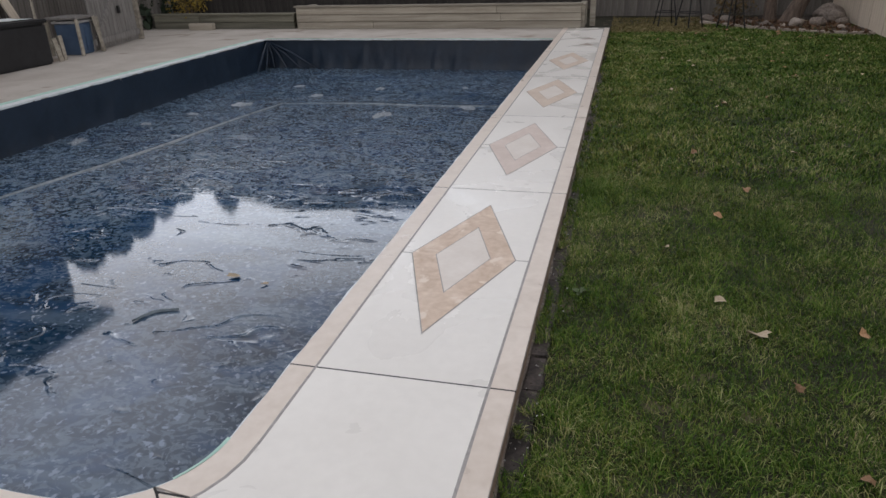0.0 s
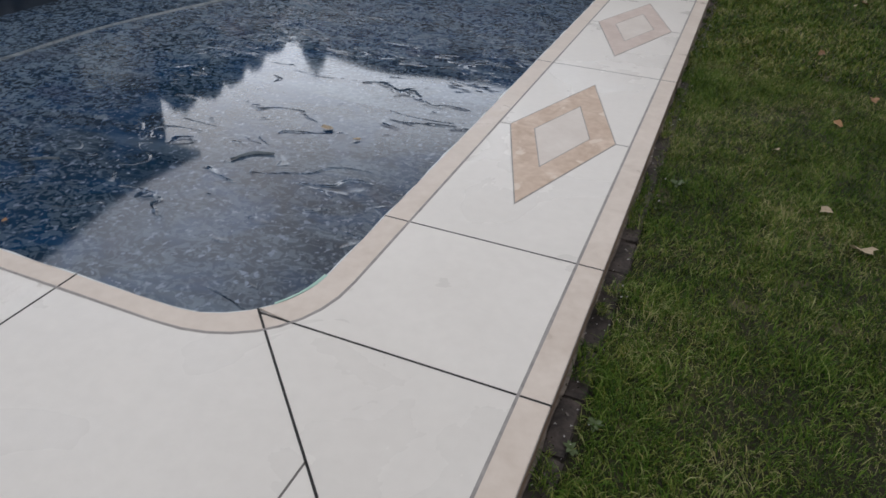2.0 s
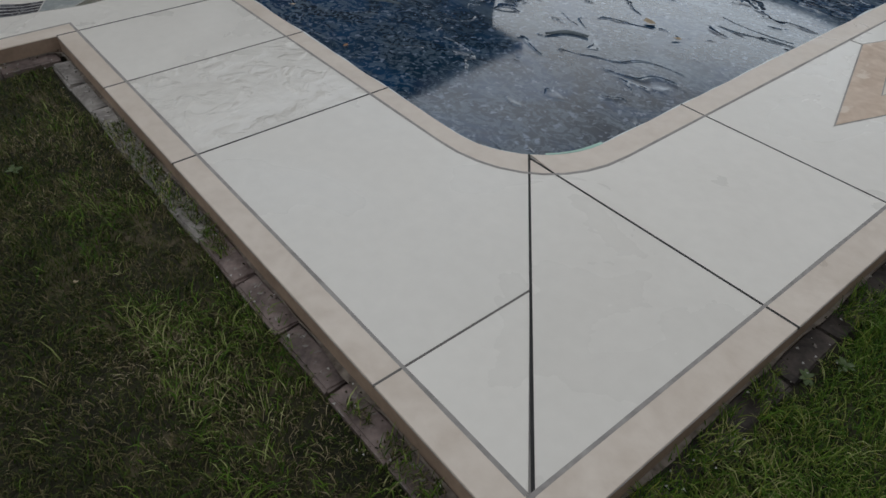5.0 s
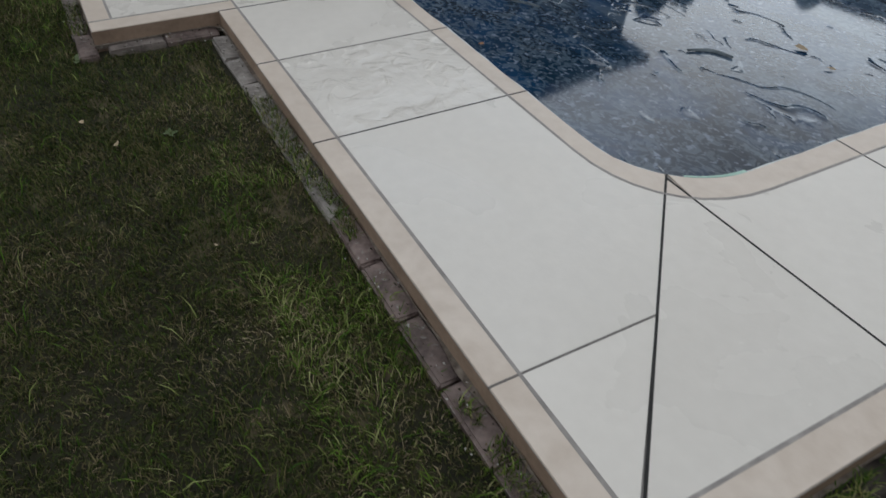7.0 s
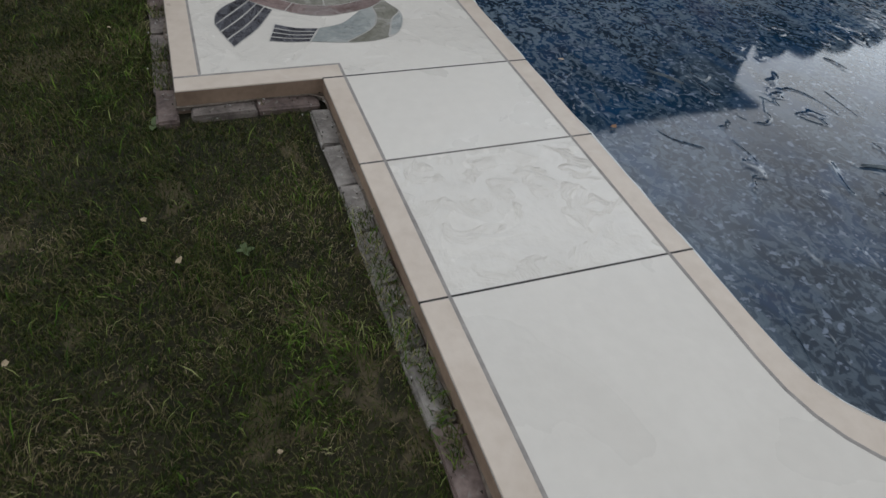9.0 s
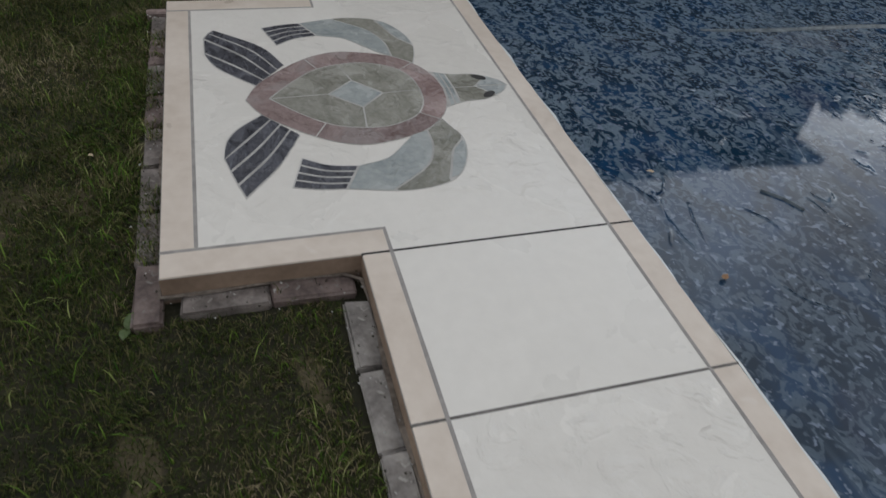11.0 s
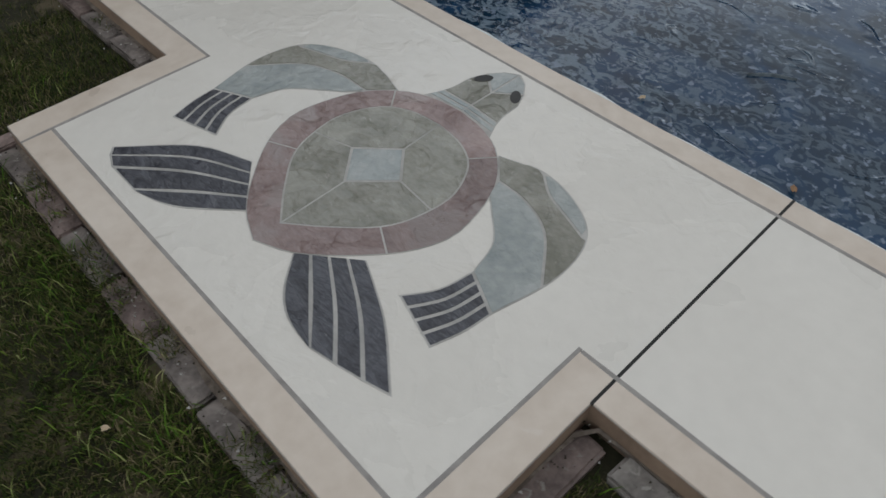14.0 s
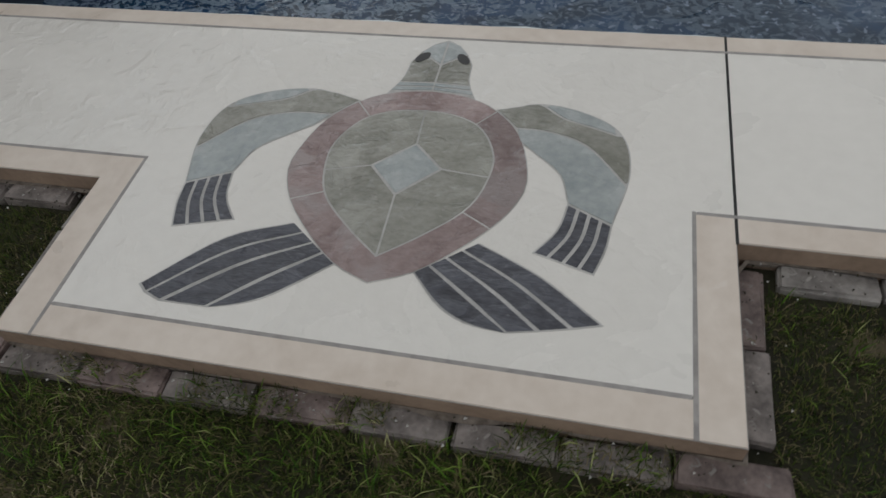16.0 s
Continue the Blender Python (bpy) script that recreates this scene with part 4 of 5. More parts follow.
def lawn(name, regions, seed, high, wide, patchy, mat, label):
    """regions: x0, x1, y0, y1, blades for each square metre."""
    r = np.random.default_rng(seed)
    px, py = [], []
    for x0, x1, y0, y1, many in regions:
        n = int((x1 - x0) * (y1 - y0) * many)
        px.append(r.uniform(x0, x1, n))
        py.append(r.uniform(y0, y1, n))
    x, y = np.concatenate(px), np.concatenate(py)
    wav = 0.7 * uneven(x, y, 1.9) + 0.6 * uneven(x, y, 6.0, 3.0) + 0.4 * uneven(x, y, 17.0, 8.0)
    def near_slab(m):
        return (x < XR + m) & (y > YE - m) | (x > PL - m) & (x < N3 + m) & (y > PF - m)

    ragged = 0.022 * uneven(x, y, 7.0, 31.0) + 0.012 * uneven(x, y, 23.0, 4.0)
    verge = np.where((x > XR) & (y > YE), np.clip(0.098 - 0.022 * (y - 0.6), 0.036, 0.098), np.where(x > -1.75, 0.058, 0.082)) + ragged
    soil_side = ~near_slab(verge)
    overgrown = near_slab(0.088) & ~near_slab(0.012) & (uneven(x, y, 5.5, 21.0) + 0.5 * uneven(x, y, 21.0, 2.0) > np.where((x > XR) & (y > YE), -0.05, 0.16))
    keep = (soil_side & (r.uniform(0, 1, len(x)) < 0.9 - 0.6 * patchy + patchy * wav)) | (overgrown & (r.uniform(0, 1, len(x)) < 0.6))
    base_z = np.where(soil_side, LAWN_Z - 0.003, FACE - 0.014)
    x, y, wav, base_z = x[keep], y[keep], wav[keep], base_z[keep]
    n = len(x)
    ang = 5.0 * uneven(x, y, 2.4, 5.0) + 4.0 * uneven(x, y, 9.0, 6.0) + r.normal(0, 1.5, n)
    tall = high * (0.5 + 0.8 * r.uniform(0, 1, n) ** 1.8) * (1 + 0.25 * wav)
    lean = tall * r.uniform(0.3, 1.7, n)
    w = wide * r.uniform(0.6, 1.3, n)
    dx, dy = np.cos(ang), np.sin(ang)
    face = ang + r.normal(1.57, 0.6, n)
    sx, sy = np.cos(face) * w, np.sin(face) * w
    z = base_z
    v = np.empty((n, 5, 3))
    v[:, 0] = np.stack([x - sx, y - sy, z], 1)
    v[:, 1] = np.stack([x + sx, y + sy, z], 1)
    mx, my, mz = x + dx * lean * 0.35, y + dy * lean * 0.35, z + tall * 0.68
    v[:, 2] = np.stack([mx + sx * 0.8, my + sy * 0.8, mz], 1)
    v[:, 3] = np.stack([mx - sx * 0.8, my - sy * 0.8, mz], 1)
    v[:, 4] = np.stack([x + dx * lean, y + dy * lean, z + tall * r.uniform(0.75, 1.0, n)], 1)
    base = (np.arange(n) * 5)[:, None]
    loops = (base + np.array([0, 1, 2, 3, 3, 2, 4])).ravel()
    me = bpy.data.meshes.new(name)
    me.vertices.add(n * 5)
    me.vertices.foreach_set("co", v.ravel())
    me.loops.add(len(loops))
    me.loops.foreach_set("vertex_index", loops.astype(np.int32))
    me.polygons.add(n * 2)
    starts = np.stack([np.arange(n) * 7, np.arange(n) * 7 + 4], 1).ravel()
    me.polygons.foreach_set("loop_start", starts.astype(np.int32))
    me.update(calc_edges=True)
    me.materials.append(mat)
    return tagged(new(name, me), label, "grass", kind="stuff")


lawn("grass", [(XR, 1.4, -0.2, 5.0, 26000), (1.4, 2.6, -0.2, 5.0, 14000), (XR, 2.6, -0.9, -0.2, 7000)], 1, 0.028, 0.0013, 0.22, GRASS, "short green lawn with dry patches beside the deck")
lawn("grass", [(-5.6, XR + 0.2, -1.1, YE, 33000), (-5.6, XR + 0.2, -1.9, -1.1, 9000), (-7.5, -5.6, -1.2, YE, 6000)], 3, 0.025, 0.0013, 0.20, GRASS_THIN, "thin lawn with brown thatch beside the deck, shade painted into its greens")
lawn("grass", [(XR, XR + 0.30, -0.6, 5.5, 9000), (-2.0, XR, YE - 0.36, YE, 12000), (-3.0, -2.0, YE - 0.3, YE, 6500), (XR + 0.30, XR + 0.9, -0.5, 3.5, 4000), (-4.9, -3.0, -0.40, -0.08, 2600)], 8, 0.036, 0.0016, 0.75, GRASS_LUSH, "lush green grass in tufts along the deck")
lawn("grass", [(XR, 0.35, 0.4, 5.0, 6500), (0.35, 0.9, 0.4, 5.0, 2600)], 21, 0.028, 0.0014, 0.55, GRASS_WARM, "yellowing grass along the edge of the deck")
lawn("grass", [(XR, 0.30, 5.0, 13.6, 3800), (0.30, 1.0, 5.0, 13.6, 1600)], 22, 0.038, 0.0034, 0.45, GRASS_WARM, "yellowing grass along the edge of the deck")
lawn("grass", [(XR + 0.3, 2.4, 0.0, 5.0, 900), (-5.4, XR + 0.3, -1.4, 0.2, 450)], 12, 0.050, 0.0017, 0.30, GRASS_LUSH, "longer pale green blades standing out of the turf")
lawn("grass", [(XR, 5.2, 5.0, 9.0, 6000), (2.6, 5.2, -0.9, 5.0, 2800)], 2, 0.038, 0.0032, 0.08, GRASS, "short green lawn with fallen leaves")
lawn("grass", [(-5.5, XR + 0.3, -1.6, YE, 4500)], 31, 0.011, 0.0018, 0.1, GRASS_THATCH, "matted brown thatch among thin turf")
lawn("grass", [(-3.02, -2.62, 0.02, YE, 15000), (-2.85, -2.45, -0.10, 0.22, 5000), (-1.95, -1.30, -0.62, -0.08, 5500)], 33, 0.021, 0.0018, 0.75, GRASS_THATCH, "bare brown thatch in worn patches of the turf")
lawn("grass", [(XR, 5.2, 9.0, 13.9, 4200), (1.5, 5.2, 13.9, 15.2, 3000)], 5, 0.040, 0.0060, 0.06, GRASS, "short green lawn with fallen leaves")
lawn("grass", [(XR - 0.1, 1.7, 13.75, 15.6, 5000), (-0.7, 4.2, 15.6, 16.9, 1500)], 14, 0.030, 0.0060, 0.2, GRASS_STRAW, "dry brown strip of grass at the lawn's far end")
lawn("grass", [(-7.0, 5.0, -9.0, -1.9, 1000), (XR, 5.2, -1.9, -0.9, 2500)], 4, 0.042, 0.0050, 0.3, GRASS_THIN, "thin lawn behind the deck, shade painted into its greens")


# ---- clods and mortar crumbs between the slab and the grass ----
def crumbs(name, count, seed, size, mat, label):
    r = np.random.default_rng(seed)
    runs = [((XR, YE), (XR, 9.0), (1, 0)), ((XR, YE), (N3, YE), (0, -1)), ((N3, YE), (N3, PF), (1, 0)), ((N3, PF), (PL, PF), (0, -1)), ((PL, PF), (PL, YE), (-1, 0)), ((PL, YE), (-6.6, YE), (0, -1))]
    far = np.array([math.dist(a, b) for a, b, _ in runs])
    pick = r.choice(len(runs), count, p=far / far.sum())
    verts, faces = [], []
    for k in pick:
        a, b, n = runs[k]
        t, d = r.uniform(), 0.008 + 0.10 * r.uniform() ** 1.6
        c = np.array([a[0] + (b[0] - a[0]) * t + n[0] * d, a[1] + (b[1] - a[1]) * t + n[1] * d, FACE - 0.004])
        s = size * r.uniform(0.4, 1.3)
        o = len(verts)
        verts += [tuple(c + s * r.normal(0, 0.25, 3) + s * np.array(v)) for v in ((1, 0, 0), (-0.5, 0.8, 0), (-0.5, -0.8, 0), (0, 0, 0.8), (0, 0, -0.8))]
        faces += [(o, o + 1, o + 3), (o + 1, o + 2, o + 3), (o + 2, o, o + 3), (o + 1, o, o + 4), (o + 2, o + 1, o + 4), (o, o + 2, o + 4)]
    me = bpy.data.meshes.new(name)
    me.from_pydata(verts, [], faces)
    me.materials.append(mat)
    tagged(new(name, me), label, "debris", kind="stuff")


crumbs("soil_clods", 900, 5, 0.0036, SOIL, "dark soil crumbs on the pavers beside the deck")
MORTAR = material("dirty_mortar", (0.10, 0.08, 0.065), (0.30, 0.26, 0.22), 22, 0.9, 0.8, 70, depth=0.006)
rim_strip("mortar_bead", [(XR, 9.0), (XR, YE), (N3, YE), (N3, PF), (PL, PF), (PL, YE), (-6.6, YE)], 0.010, FACE - 0.004, MORTAR, "ragged bead of dirty mortar along the foot of the deck", 0.009)
crumbs("mortar_crumbs", 420, 6, 0.0042, CHALK, "pale mortar crumbs on the pavers beside the deck")


# ---- fallen leaves ----
def leaf_mesh(seed, mat):
    r = random.Random(seed)
    bm = bmesh.new()
    n = 12
    ring = []
    for i in range(n):
        a = 2 * math.pi * i / n
        rad = 0.5 * (0.62 + 0.38 * abs(math.cos(a * 2.5 + r.uniform(-0.2, 0.2))))
        ring.append(bm.verts.new((rad * math.cos(a) * 1.3, rad * math.sin(a), 0.14 * math.sin(a * 2 + seed) + r.uniform(-0.04, 0.04))))
    mid = bm.verts.new((0, 0, -0.05))
    for i in range(n):
        bm.faces.new((mid, ring[i], ring[(i + 1) % n]))
    me = bpy.data.meshes.new("leaf")
    bm.to_mesh(me)
    bm.free()
    me.materials.append(mat)
    return me


LEAVES = [leaf_mesh(i, LEAF_DRY if i % 3 else LEAF_PALE) for i in range(6)]


def leaf(x, y, z, size, seed):
    r = random.Random(seed)
    ob = new("fallen_leaf", LEAVES[seed % 6])
    ob.matrix_world = pose(x, y, z, r.uniform(-25, 25), r.uniform(-25, 25), r.uniform(0, 360)) @ Matrix.Diagonal((size, size, size, 1))
    return tagged(ob, "dry curled brown leaf fallen on the lawn" if z > -0.2 else "dry brown leaf on the wet pool cover", "leaf", "fallen leaves")


spread = random.Random(11)
for k, (x, y, sz) in enumerate([(0.63, 2.78, 0.085), (1.05, 2.86, 0.05), (0.71, 2.41, 0.045), (0.51, 3.06, 0.05), (0.62, 4.17, 0.05), (0.85, 4.70, 0.055), (0.30, 3.64, 0.035), (0.81, 1.94, 0.05)]):
    leaf(x, y, LAWN_Z + 0.036, sz, k)
for k in range(34):
    leaf(spread.uniform(0.2, 4.1), spread.uniform(5.0, 14.5), LAWN_Z + 0.035, spread.uniform(0.03, 0.06), k + 10)
for k in range(46):
    leaf(spread.uniform(1.2, 4.1), spread.uniform(12.6, 16.2), LAWN_Z + 0.04, spread.uniform(0.04, 0.08), k + 50)
for k in range(14):
    leaf(spread.uniform(-5.5, -0.6), spread.uniform(-1.5, 0.2), LAWN_Z + 0.03, spread.uniform(0.012, 0.024), 3 * k + 102)
for k, (x, y, sz) in enumerate([(-2.39, 3.69, 0.085), (-2.13, 3.62, 0.05), (-3.97, 2.0, 0.035), (-3.25, 1.94, 0.04)]):
    ob = leaf(x, y, COVER_Z + 0.014, sz, 201 + 3 * k if k < 2 else 202 + k)
    ob.matrix_world = pose(x, y, COVER_Z + 0.014, 0, 4, 40 * k) @ Matrix.Diagonal((sz, sz * 0.7, sz * 0.35, 1))


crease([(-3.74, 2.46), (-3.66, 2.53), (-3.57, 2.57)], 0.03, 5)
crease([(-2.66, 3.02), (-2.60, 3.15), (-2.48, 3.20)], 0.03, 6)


# ---- broad-leaved weeds in the turf ----
WEED = material("weed_leaf", (0.05, 0.085, 0.025), (0.13, 0.18, 0.07), 20, 0.55, 0.3, 80)


def weed(x, y, size, leaves, seed, label):
    w = thing("weed", label, "weed", (x, y, LAWN_Z + 0.012), group="weeds in the turf")
    r = random.Random(seed)
    for i in range(leaves):
        bm = bmesh.new()
        prev = None
        for j in range(6):
            t = j / 5
            half = 0.26 * size * math.sin(math.pi * min(1, 0.12 + t * 0.86)) ** 0.8
            z = size * (0.55 * t - 0.42 * t * t)
            row = [bm.verts.new((size * t, s * half, z + abs(s) * 0.05 * size)) for s in (-1, 0, 1)]
            if prev:
                for k in range(2):
                    bm.faces.new((prev[k], prev[k + 1], row[k + 1], row[k]))
            prev = row
        lf = part("leaf", bm, WEED, w)
        lf.matrix_basis = pose(0, 0, 0, r.uniform(-15, 15), r.uniform(-25, 5), 360 * i / leaves + r.uniform(-25, 25))


weed(-0.16, 1.44, 0.028, 9, 1, "small broad-leaved weed beside the pavers")
weed(-0.20, 1.33, 0.026, 6, 2, "small broad-leaved weed beside the pavers")
weed(-3.02, -0.17, 0.05, 2, 3, "single pale broad leaf standing in thin turf")
weed(-0.12, 3.05, 0.04, 7, 4, "small broad-leaved weed beside the pavers")
weed(-2.3, 0.05, 0.03, 5, 5, "tiny broad-leaved weed in thin turf")


# ---- timber planter beyond the pool ----
def planter(x0, x1, y, rows, depth, label, wood=TIMBER):
    bed = thing("raised_planter", label, "planter", ((x0 + x1) / 2, y, 0.0), group="timber planters")
    half = (x1 - x0) / 2
    r = random.Random(int(x0 * 10))
    for i in range(rows):
        cut = r.uniform(-0.5, 0.5) * half
        off = r.uniform(0, 0.012)
        for a, b in ((-half, cut), (cut + 0.006, half)):
            part("timber", box(a, b, off, 0.12 + off, i * 0.142 - 0.004, i * 0.142 + 0.130, 0.010), wood, bed)
    for s in (-1, 1):
        part("end_timber", box(s * half - 0.06, s * half + 0.06, 0.14, depth, -0.004, rows * 0.142 - 0.006, 0.008), wood, bed)
    part("cap", box(-half - 0.03, half + 0.03, -0.03, 0.16, rows * 0.142 - 0.006, rows * 0.142 + 0.03, 0.006), wood, bed, "worn top board")
    part("soil", box(-half + 0.06, half - 0.06, 0.14, depth, 0.0, rows * 0.142 - 0.06), MULCH, bed, "dark bark mulch")
    return bed


planter(-6.70, -0.82, 13.95, 3, 1.0, "long raised planter of weathered grey timbers")
planter(-10.2, -6.80, 14.02, 2, 1.0, "low raised planter of dark greenish weathered timbers", TIMBER_DARK)


# ---- fences ----
def fence(name, x, y, turn, length, high, mat, label, post_mat=None, board=0.14, seed=1):
    f = thing(name, label, "fence", (x, y, LAWN_Z), turn)
    r = random.Random(seed)
    n = int(length / board)
    shapes = []
    for s in range(4):
        bm = box(-board / 2 + 0.003, board / 2 - 0.003, -0.011, 0.011, 0, high + r.uniform(-0.03, 0.03), 0.002)
        me = bpy.data.meshes.new("board")
        bm.to_mesh(me)
        bm.free()
        me.materials.append(mat)
        shapes.append(me)
    for i in range(n):
        ob = new("board", r.choice(shapes))
        ob.parent = f
        ob.matrix_basis = pose(board * (i + 0.5), r.uniform(-0.004, 0.004), 0.03, 0, r.uniform(-0.4, 0.4), 0)
    for z in (0.35, high - 0.3):
        part("rail", box(0, length, 0.012, 0.055, z, z + 0.09, 0.003), mat, f)
    k = 0.0
    while k <= length:
        part("post", box(k - 0.05, k + 0.05, 0.056, 0.15, -0.1, high + 0.05, 0.005), post_mat or mat, f)
        k += 2.4
    return f


fence("fence", -0.75, 17.0, 0, 5.2, 1.8, FENCE, "dark grey weathered board fence behind the lawn", seed=1)
fence("fence", -13.0, 15.3, 0, 12.2, 1.8, FENCE_DARK, "weathered board fence behind the planters, painted dark as hedge and shadow", seed=2)
fence("fence", 4.25, 17.0, -92, 20.0, 1.8, PALE_FENCE, "pale board fence along the lawn", seed=3)
fence("fence", -10.4, 10.4, 90, 4.7, 1.8, FENCE, "grey board fence behind the patio", seed=4)
post = part("fence_post", box(-0.055, 0.055, -0.055, 0.055, 0, 1.9, 0.006), TIMBER)
post.matrix_world = pose(-0.66, 15.2, LAWN_Z)
tagged(post, "pale timber post at the end of the planter", "post")

# ---- the leaning gate, storage box, bin and boards on the patio ----
gate = thing("wooden_gate", "grey weathered board gate leaning by the patio", "gate", (-8.82, 10.42, -0.004), 105)
for i in range(11):
    part("board", box(0.17 * i + 0.003, 0.17 * i + 0.164, -0.012, 0.012, 0.02, 1.75, 0.003), GATE, gate)
for z in (0.10, 1.45):
    part("rail", box(0, 1.87, -0.05, -0.013, z, z + 0.11, 0.004), GATE, gate)
brace = part("brace", box(0, 2.15, -0.05, -0.0135, -0.05, 0.05, 0.004), GATE, gate)
brace.matrix_basis = pose(0.1, 0, 0.22, 0, -36, 0)
part("latch", box(1.02, 1.12, -0.075, -0.051, 0.55, 0.68, 0.006), IRON, gate, "dark iron latch")
part("post", box(1.90, 2.02, -0.06, 0.06, 0, 1.9, 0.006), TIMBER, gate)

chest = thing("storage_box", "large black storage box with loose white sheet on its lid", "storage box", (-8.95, 8.1, -0.004))
part("body", box(-0.42, 0.42, -1.05, 1.05, 0.0, 0.60, 0.03), BLACK_BOX, chest)
part("lid", box(-0.45, 0.45, -1.08, 1.08, 0.605, 0.66, 0.02), BLACK_BOX, chest)
bm = bmesh.new()
gridv = [[bm.verts.new((-0.30 + 0.07 * i, 0.35 + 0.07 * j, 0.668 + 0.02 * abs(noise.noise((i * 0.8, j * 0.8, 2))))) for j in range(10)] for i in range(9)]
for i in range(8):
    for j in range(9):
        bm.faces.new((gridv[i][j], gridv[i + 1][j], gridv[i + 1][j + 1], gridv[i][j + 1]))
part("sheet", bm, WHITE_EDGE, chest, "white plastic sheet")

bin_ = thing("storage_bin", "blue plastic storage bin with a grey lid", "storage bin", (-9.0, 10.22, -0.004), 8)
bm = bmesh.new()
prism(rect(-0.20, 0.20, -0.22, 0.22), 0.0, 0.50, bm)
for v in bm.verts:
    if v.co.z < 0.01:
        v.co.x *= 0.86
        v.co.y *= 0.88
bmesh.ops.bevel(bm, geom=list(bm.edges), offset=0.015, segments=2, affect="EDGES")
part("tub", bm, BLUE_BIN, bin_)
for y in (-0.13, 0.0, 0.13):
    part("rib", box(0.186, 0.202, y - 0.012, y + 0.012, 0.06, 0.46, 0.003), BLUE_BIN, bin_)
part("lid", box(-0.225, 0.225, -0.245, 0.245, 0.505, 0.545, 0.012), GREY_LID, bin_, "grey lid")

stand = thing("plant_stand", "low grey timber stand over the blue bin", "stand", (-9.0, 10.22, -0.004), 8)
part("top", box(-0.28, 0.28, -0.31, 0.31, 0.575, 0.610, 0.006), GATE, stand)
for sx in (-1, 1):
    for sy in (-1, 1):
        part("leg", box(sx * 0.265 - 0.014, sx * 0.265 + 0.014, sy * 0.285 - 0.035, sy * 0.285 + 0.035, 0.0, 0.574, 0.004), TIMBER, stand)

lean_plank = part("timber_plank", box(-0.02, 0.02, -0.07, 0.07, 0, 1.7, 0.004), PALE_FENCE)
lean_plank.matrix_world = pose(-9.35, 9.75, -0.004, 26, 0, 0)
tagged(lean_plank, "pale sawn plank leaning against the board fence", "plank")
white_board = part("white_board", box(-0.03, 0.03, -0.55, 0.55, 0, 1.9, 0.006), WHITE_EDGE)
white_board.matrix_world = pose(-9.75, 8.6, -0.004, 0, -3, 0)
tagged(white_board, "tall white panel standing behind the storage box", "panel")

for k, (x, y, h, tilt) in enumerate([(-8.58, 9.35, 0.36, 6), (-8.66, 9.52, 0.38, -4), (-8.72, 10.52, 0.60, 8), (-8.9, 9.35, 1.5, -22)]):
    plank = part("wood_offcut", box(-0.012, 0.012, -0.045, 0.045, 0, h, 0.003), TIMBER)
    plank.matrix_world = pose(x, y, -0.006, tilt, -5, 10 * k)
    tagged(plank, "short pale timber board leaning upright on the patio", "board", "loose boards")
block = part("timber_block", box(-0.28, 0.28, -0.07, 0.07, 0, 0.14, 0.008), TIMBER)
block.matrix_world = pose(-8.9, 13.85, -0.004, 0, 0, 3)
tagged(block, "short brown timber block against the low planter", "timber block")


# ---- stone bed with a tree in the lawn's far corner ----
def rock_mesh(seed, mat):
    bm = bmesh.new()
    bmesh.ops.create_icosphere(bm, subdivisions=3, radius=1.0)
    for v in bm.verts:
        k = 1 + 0.45 * noise.noise(v.co * 1.1 + Vector((seed * 3.7, 0, 0))) + 0.12 * noise.noise(v.co * 3.3 + Vector((0, seed, 0)))
        v.co *= k
        v.co.z *= 0.72
    for f in bm.faces:
        f.smooth = True
    me = bpy.data.meshes.new("rock")
    bm.to_mesh(me)
    bm.free()
    me.materials.append(mat)
    return me


ROCK_PALE = material("pale_field_stone", (0.26, 0.215, 0.18), (0.46, 0.40, 0.34), 6, 0.9, 0.8, 40, vary=0.1, depth=0.01)
ROCKS = [rock_mesh(i, ROCK) for i in range(3)]
PALE_ROCKS = [rock_mesh(i + 7, ROCK_PALE) for i in range(3)]
bed_r = random.Random(3)


def rock(x, y, size, k, pale):
    ob = new("rock", (PALE_ROCKS if pale else ROCKS)[k % 3])
    ob.matrix_world = pose(x, y, LAWN_Z + size * 0.55, 0, 0, bed_r.uniform(0, 360)) @ Matrix.Diagonal((size, size * 0.8, size * 0.75, 1))
    tagged(ob, "rounded pale tan stone in the mulch bed" if pale else "rounded grey-brown stone in the mulch bed", "rock", "stones in the bed")


for k, (x, y, size, pale) in enumerate([(3.12, 14.72, 0.16, True), (3.50, 14.85, 0.17, False), (3.85, 15.55, 0.32, False), (1.95, 15.55, 0.15, False), (3.95, 14.95, 0.15, False), (2.62, 14.95, 0.10, False), (1.65, 15.85, 0.14, False), (3.78, 14.25, 0.09, True), (2.85, 14.62, 0.08, True), (4.0, 16.1, 0.28, False), (2.35, 15.25, 0.09, False)]):
    rock(x, y, size, k, pale)
bed = thing("stone_kerb", "low curved kerb of pale flat stones round the mulch bed", "garden edging", (0, 0, LAWN_Z))
for i in range(14):
    t = i / 13
    px, py = 1.6 + 2.4 * t, 15.52 - 1.95 * t - 1.5 * t * (1 - t)
    st = part("kerb_stone", box(-0.125, 0.125, -0.07, 0.07, -0.02, 0.045 + bed_r.uniform(0, 0.015), 0.012), ROCK_PALE, bed)
    st.matrix_basis = pose(px, py, 0, 0, bed_r.uniform(-4, 4), -48 + 34 * t + bed_r.uniform(-6, 6))
bm = bmesh.new()
